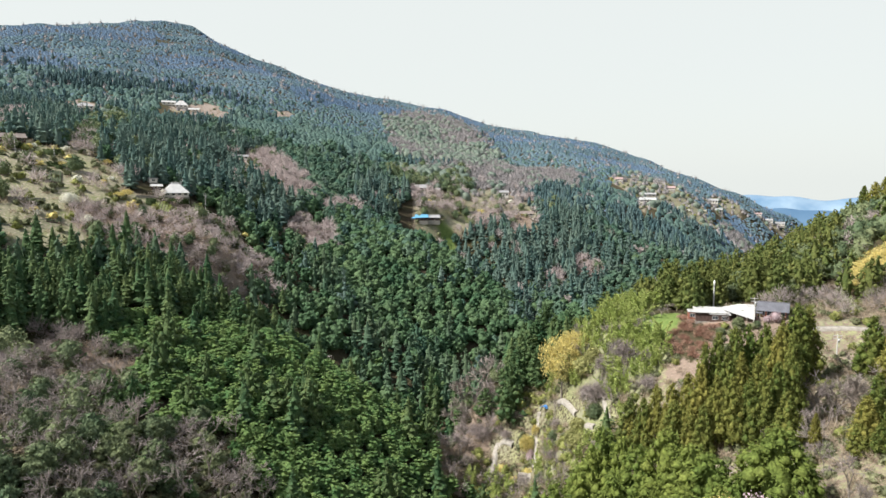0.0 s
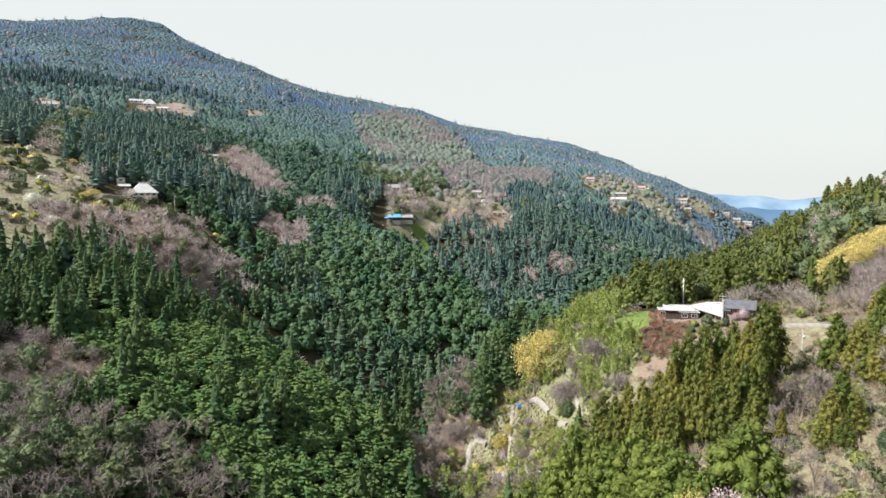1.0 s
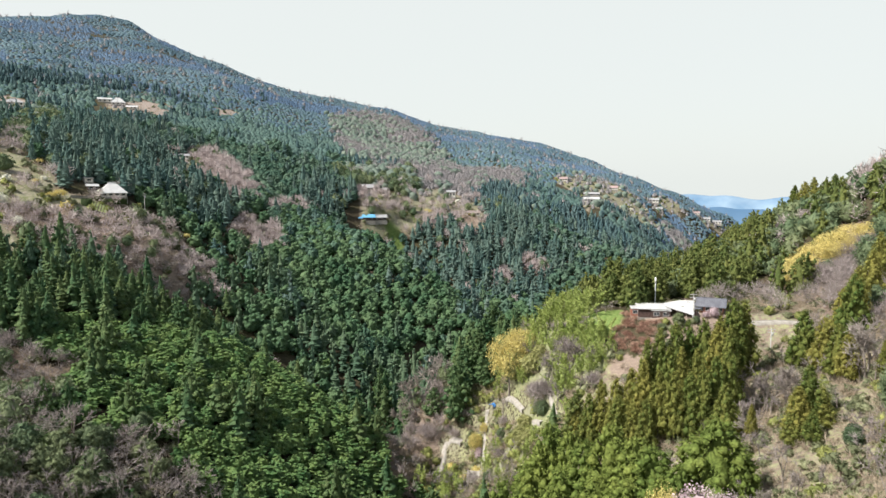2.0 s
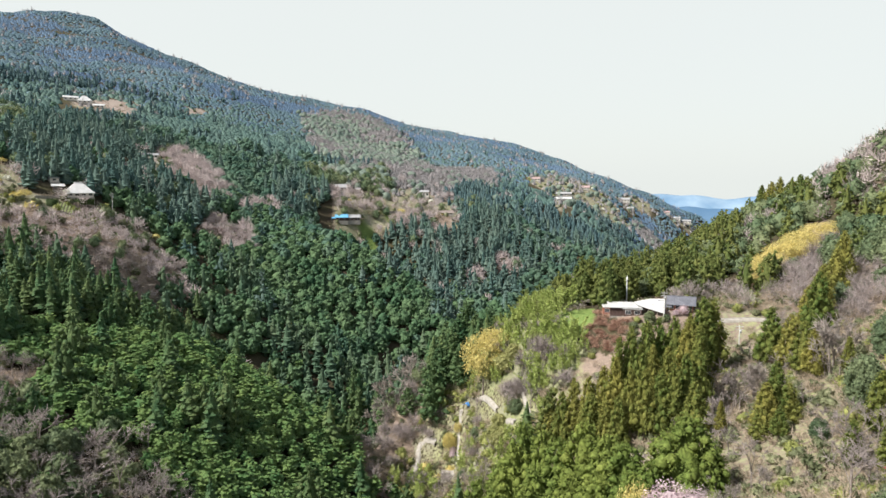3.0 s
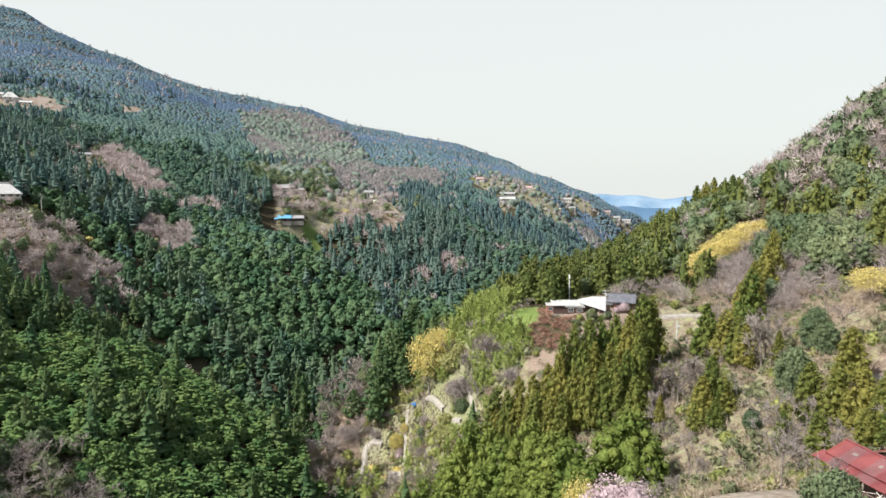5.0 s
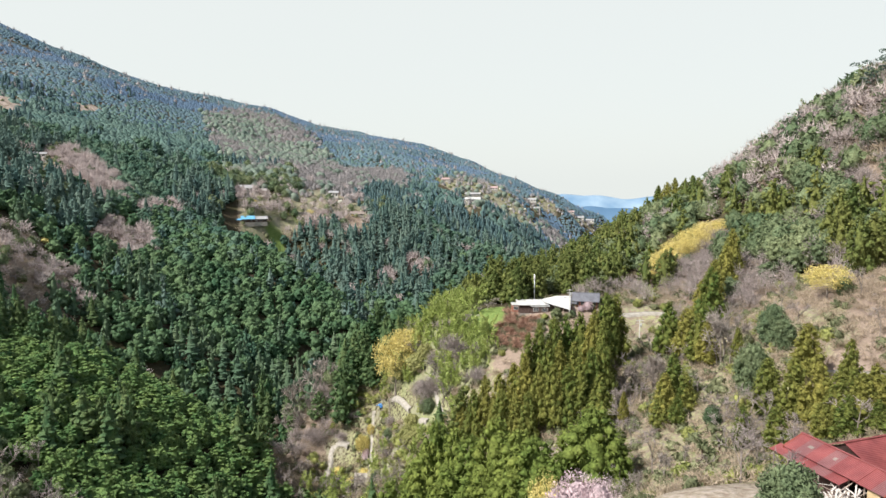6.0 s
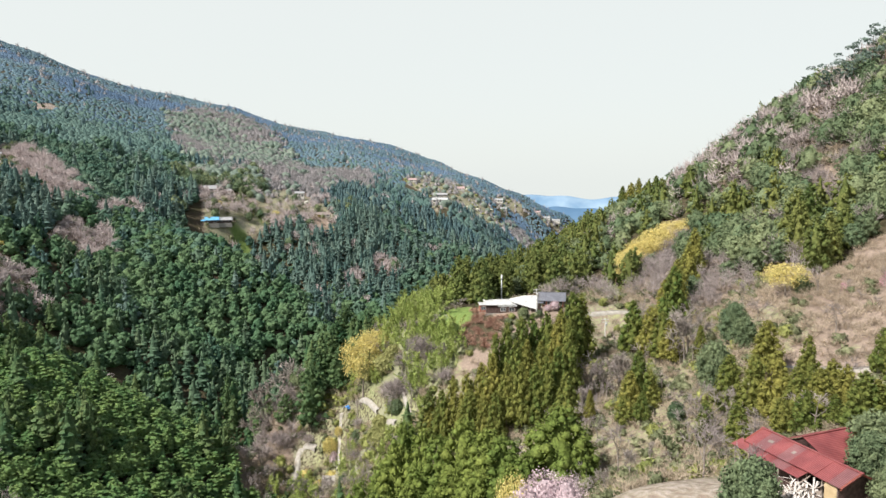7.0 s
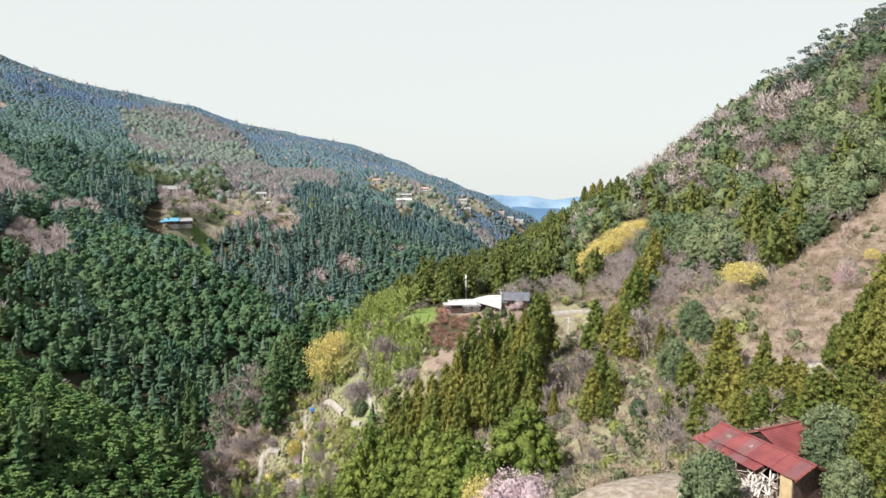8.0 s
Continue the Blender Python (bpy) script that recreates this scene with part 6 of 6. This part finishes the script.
utility_pole(98.6, 214.6, 8.8, "grey concrete utility pole before the barn", True)
utility_pole(-222.6, 360.3, 10.5, "grey utility pole beside the orchard road")
utility_pole(-209.0, 372.0, 8.0, "grey utility pole above the orchard hedges")
utility_pole(-131.2, 379.5, 14.0, "grey utility pole beside the white hall", True)
utility_pole(-164.9, 531.0, 9.0, "grey utility pole at the forest edge")
utility_pole(-104.2, 513.5, 10.5, "grey utility pole on the slope among trees")
utility_pole(28.6, 669.4, 9.0, "grey utility pole in the far hamlet")
utility_pole(86.0, 640.0, 9.5, "grey utility pole below the far hamlet")
utility_pole(117.7, 201.1, 7.6, "grey concrete utility pole above bare bushes", True, r=0.2)


def mast():
    root = tagged(new("radio_mast"), "slim pale radio mast with a hut-like base", "mast")
    root.matrix_basis = pose(93.0, 232.9, float(height(93.0, 232.9)[0]))
    for name, prof, mat in (("shaft", ([0.28, 0.26, 0.2, 0.02], [-0.5, 0, 10.6, 10.7]), STEEL), ("collar", ([0.05, 0.5, 0.5, 0.05], [1.2, 1.25, 1.6, 1.65], ), WHITE_PAINT),
                            ("antenna", ([0.02, 0.32, 0.32, 0.02], [8.6, 8.65, 10.2, 10.25]), WHITE_PAINT)):
        ob = new(name, mesh_of(name, *lathe(*prof, 10), mat))
        ob.parent = root


mast()


# ---- lanes, tarpaulin, rocks ----
def lane(name, label, points, width, mat, kind="structure"):
    """A strip of paving draped on the slope along a line of the plan."""
    pts = [(x, y, 0) for x, y in points]
    pts = np.array(spread(pts, 1.5))[:, :2]
    for _ in range(6):
        pts[1:-1] = (pts[:-2] + 2 * pts[1:-1] + pts[2:]) / 4
    d = unit(np.gradient(pts, axis=0))
    nrm = np.stack([-d[:, 1], d[:, 0]], -1)
    k = len(pts)
    vs = []
    for off in (-width / 2, width / 2):
        q = pts + nrm * off
        vs.append(np.column_stack([q, height(pts[:, 0], pts[:, 1]) * 0.75 + height(q[:, 0], q[:, 1]) * 0.25]))
    top = np.concatenate(vs) + [0, 0, 0.35]
    low = top - [0, 0, 1.4]
    v = np.concatenate([top, low])
    i = np.arange(k - 1)
    f = np.concatenate([np.stack(q, -1) for q in ((i, k + i, k + i + 1, i + 1), (i + 2 * k, i, i + 1, i + 1 + 2 * k), (i + k, i + 3 * k, i + 1 + 3 * k, i + 1 + k))])
    return tagged(new(name, mesh_of(name, v, f, mat)), label, "lane", kind=kind)


for words, line, breadth in LANES:
    lane("lane", words, line, breadth, CONCRETE)


def turning_place():
    bm = bmesh.new()
    z = float(height(33.0, 250.5)[0])
    box(bm, (-4.2, -2.6, -2.5), (4.2, 2.6, 0.35), 0.1)
    ob = part("turning_place", bm, CONCRETE, None)
    ob.matrix_basis = pose(32.6, 250.6, z + 0.4, 0, 0, -8)
    tagged(ob, "pale concrete turning place at the lane's foot", "paving", kind="structure")
    # a small white van parked at its end
    van = tagged(new("van"), "small white van parked on the turning place", "van")
    van.matrix_basis = pose(35.6, 250.6, z + 0.78, 0, 0, 80)
    bm = bmesh.new()
    v = box(bm, (-1.6, -0.72, 0.3), (1.6, 0.72, 1.8), 0.12)
    part("body", bm, WHITE_PAINT, van)
    bm = bmesh.new()
    box(bm, (-1.3, -0.74, 1.05), (1.1, 0.74, 1.55), 0.03)
    part("window", bm, GLASS, van)
    for wx in (-1.0, 1.0):
        for wy in (-0.66, 0.66):
            c = new("wheel", mesh_of("wheel", *lathe([0.02, 0.28, 0.28, 0.02], [-0.09, -0.08, 0.08, 0.09], 12), GLASS))
            c.matrix_basis, c.parent = pose(wx, wy, 0.28, 90), van


turning_place()
bm = bmesh.new()
bmesh.ops.create_grid(bm, x_segments=10, y_segments=6, size=1)
for v in bm.verts:
    v.co = Vector((v.co.x * 2.8, v.co.y * 1.3, 0.9 + 0.35 * noise.noise(v.co * 2.3) - 0.7 * abs(v.co.y) ** 1.5))
bmesh.ops.solidify(bm, geom=bm.faces[:], thickness=0.06)
tarp = part("tarpaulin", bm, BLUE_SHEET, None)
tarp.matrix_basis = pose(40.8, 264.9, float(height(40.8, 264.9)[0]) + 0.9, 10, 8, 60)
tagged(tarp, "crumpled bright blue tarpaulin over a heap on the slope", "tarpaulin")
for x, y, s in ((56.1, 247.0, 1.0), (56.4, 245.6, 0.8), (55.8, 248.6, 0.9), (57.0, 244.6, 0.7)):
    bm = bmesh.new()
    bmesh.ops.create_icosphere(bm, subdivisions=3, radius=s)
    for v in bm.verts:
        v.co *= 1 + 0.45 * noise.noise(v.co * 0.9 + Vector((x, y, 0))) + 0.12 * noise.noise(v.co * 3.1)
        v.co.z *= 1.5
    rock = part("rock", bm, CONCRETE, None)
    rock.matrix_basis = pose(x, y, float(height(x, y)[0]) + s * 0.4)
    tagged(rock, "pale weathered rock outcrop among bamboo", "rock", "rock outcrop")


# ---- hedges, field rows and walls of the far orchard ----
HEDGE = leaf("clipped hedge", (0.035, 0.06, 0.022), (0.085, 0.115, 0.045))


def hedge(x, y, length, h, turn, label="dark clipped evergreen hedge"):
    n = int(length * 26)
    at = np.stack([rng.uniform(-length / 2, length / 2, n), rng.uniform(-0.8, 0.8, n), rng.uniform(0.1, 1, n) * h], -1)
    shape = join(sprays(at, unit(at * [0.1, 1, 0.6] + [0, 0, 0.2]), 0.7), *[
        (np.array([[-length / 2, -0.6, 0], [length / 2, -0.6, 0], [length / 2, 0.6, 0], [-length / 2, 0.6, 0],
                   [-length / 2, -0.5, h * 0.9], [length / 2, -0.5, h * 0.9], [length / 2, 0.5, h * 0.9], [-length / 2, 0.5, h * 0.9]]),
         np.array([[0, 1, 5], [0, 5, 4], [1, 2, 6], [1, 6, 5], [2, 3, 7], [2, 7, 6], [3, 0, 4], [3, 4, 7], [4, 5, 6], [4, 6, 7]]))])
    ob = new("hedge", mesh_of("hedge", *shape, HEDGE))
    ob.matrix_basis = pose(x, y, float(height(x, y)[0]) - 0.2, 0, 0, turn)
    return tagged(ob, label, "hedge", "hedges")


hedge(-145.6, 373.0, 14.5, 3.0, 24.1)
hedge(-133.5, 381.0, 9.0, 2.5, 22.6)
hedge(-213.7, 378.3, 8.6, 3.5, 32.5)
hedge(-204.7, 362.2, 4.8, 2.6, 32.5)
hedge(-200.7, 362.1, 5.8, 2.4, 32.0)
hedge(-229.2, 373.2, 6.5, 3.0, 34.6)
hedge(-151.5, 356.7, 5.0, 4.0, 26.0)
hedge(-176.6, 429.1, 7.2, 2.0, 25.4)


PLOT_GREEN = material("dark leafy crop", (0.06, 0.085, 0.045), (0.13, 0.16, 0.085), scale=0.9, bump=0.3)
PLOT_LIGHT = material("light green crop", (0.22, 0.26, 0.10), (0.36, 0.38, 0.18), scale=0.9, bump=0.3)
PLOT_BROWN = material("tilled brown soil", (0.12, 0.095, 0.075), (0.22, 0.175, 0.14), scale=0.9, bump=0.3)


def field_plot(label, x, y, turn, w, d, mat, rows):
    """A tilled plot: a thin bed on the slope with raised rows, each a part."""
    root = tagged(new("field_plot"), label, "field", "vegetable plots", "structure")
    z = [float(height(x + o * math.cos(radians(turn)), y + o * math.sin(radians(turn)))[0]) for o in (-w / 2, w / 2)]
    fore, aft = (float(height(x - o * math.sin(radians(turn)), y + o * math.cos(radians(turn)))[0]) for o in (-d / 2, d / 2))
    tilt, pitch = math.degrees(math.atan2(z[0] - z[1], w)), math.degrees(math.atan2(aft - fore, d))
    root.matrix_basis = pose(x, y, (fore + aft) / 2 + 0.5, 0, 0, turn) @ pose(0, 0, 0, pitch, tilt, 0)
    bm = bmesh.new()
    box(bm, (-w / 2, -d / 2, -1.5), (w / 2, d / 2, 0))
    part("bed", bm, PLOT_BROWN, root)
    for i in range(rows):
        bm = bmesh.new()
        cx = -w / 2 + w * (i + 0.5) / rows
        box(bm, (cx - w / rows * 0.33, -d / 2 + 0.3, 0), (cx + w / rows * 0.33, d / 2 - 0.3, 0.3), 0.08)
        part("crop_row", bm, mat, root)


field_plot("dark green vegetable plot on the orchard slope", -202.2, 349.8, 30.0, 5.3, 16.0, PLOT_GREEN, 5)
field_plot("dark green vegetable plot beside another", -197.0, 350.4, 29.4, 5.6, 16.0, PLOT_GREEN, 5)
field_plot("light green crop rows below the white hall", -147.2, 360.1, 22.2, 8.3, 12.0, PLOT_LIGHT, 6)
field_plot("tilled brown plot below the white hall", -142.9, 372.5, 21.0, 9.5, 12.0, PLOT_BROWN, 6)
field_plot("small green plot at the foot of the orchard", -175.6, 309.7, 29.6, 5.9, 6.0, PLOT_GREEN, 5)


def stone_wall(label, points, h):
    """A dry-stone terrace wall along a contour."""
    pts = np.array(spread([(x, y, 0) for x, y in points], 1.2))[:, :2]
    root = tagged(new("terrace_wall"), label, "wall", "terrace walls", "structure")
    for i, (p, q) in enumerate(zip(pts[:-1], pts[1:])):
        bm = bmesh.new()
        ln = math.dist(p, q)
        box(bm, (-ln / 2, -0.35, -1.5), (ln / 2, 0.35, h * rng.uniform(0.9, 1.08)), 0.07)
        ob = part("stone", bm, STONE, root)
        m = (p + q) / 2
        ob.matrix_basis = pose(m[0], m[1], float(height(m[0], m[1])[0]), 0, 0, math.degrees(math.atan2(q[1] - p[1], q[0] - p[0])))


stone_wall("grey stone terrace wall below the far hamlet", [(15.5, 607.8), (23.0, 607.6), (33.4, 614.1)], 2.0)
stone_wall("grey stone terrace wall before the blue barn", [(-18.5, 574.7), (-9.1, 578.9), (0.5, 588.0)], 2.2)
stone_wall("grey stone terrace wall on the far terrace", [(222.6, 794.4), (251.6, 848.5), (274.5, 888.6)], 2.5)
stone_wall("low stone terrace wall on the orchard slope", [(-199.9, 362.5), (-193.3, 363.8), (-187.5, 366.9)], 1.2)
stone_wall("low stone terrace wall on the orchard slope", [(-198.2, 313.6), (-191.6, 317.7), (-186.8, 322.9)], 1.2)
stone_wall("low stone terrace wall by the hall", [(-160.3, 358.8), (-156.1, 363.9), (-153.4, 370.5)], 1.2)


def palm(x, y, h):
    root = tagged(new("palm_tree"), "shaggy windmill palm with a tuft of fan leaves", "palm", "palms by the terrace")
    root.matrix_basis = standing(x, y, 1.0)
    ob = new("trunk", mesh_of("trunk", *lathe([0.22, 0.2, 0.22, 0.1], [-0.3, h * 0.4, h * 0.92, h], 7, 0.12), BARK))
    ob.parent = root
    a = np.arange(60) * 2.39996
    tilt = np.linspace(-1.2, 1.1, 60)
    out = np.stack([np.cos(a) * np.cos(tilt), np.sin(a) * np.cos(tilt), np.sin(tilt)], -1)
    ob = new("fronds", mesh_of("fronds", *sprays(out * 0.8 + [0, 0, h], out, 0.55, stretch=2.6, wild=0.15), GREYBUSH))
    ob.parent = root


palm(80.0, 112.4, 3.2)
palm(81.3, 109.0, 3.6)
palm(78.8, 108.4, 2.6)


# ---- the far end of the valley: two ranges painted in haze blue ----
def far_range(name, label, centre, bearing, length, depth, crest, rough, mat, seed):
    """A range of hills beyond the valley mouth, as a folded ridge."""
    nu, nv = 160, 14
    u, v = np.meshgrid(np.linspace(-1, 1, nu), np.linspace(-1, 1, nv))
    ph = seed * 1.7
    top = 0.62 + 0.16 * np.sin(3.1 * u + ph) + 0.12 * np.sin(7.7 * u + 2 * ph) + 0.06 * np.sin(17 * u + ph) + 0.03 * np.sin(41 * u)
    fold = 0.1 * np.sin(23 * u + 4 * v + ph) * (1 - np.abs(v)) + 0.06 * np.sin(47 * u - 6 * v)
    z = -420 + (crest + 420) * np.clip((1 - np.abs(v)) ** 0.8, 0, 1) + rough * (top - 0.62 + fold * 0.5) * (1 - np.abs(v)) ** 0.3
    c, s = math.cos(radians(bearing)), math.sin(radians(bearing))
    x, y = centre[0] + u * length * c + v * depth * s, centre[1] - u * length * s + v * depth * c
    i = (np.arange(nv - 1)[:, None] * nu + np.arange(nu - 1)[None]).ravel()
    f = np.stack([i, i + 1, i + nu + 1, i + nu], -1)
    me = mesh_of(name, np.stack([x, y, z], -1).reshape(-1, 3), f, mat, smooth=True)
    return tagged(new(name, me), label, "mountains", kind="structure")


far_range("backdrop", "wooded hills at the valley mouth, painted dark haze blue", (1740, 3240), 27, 1300, 420, -112, 60, FAR_HAZE_BLUE, 2)
far_range("backdrop", "mountain range on the horizon, painted pale haze blue", (2080, 4200), 27, 2000, 420, -72, 95, FAR_HAZE_PALE, 5)
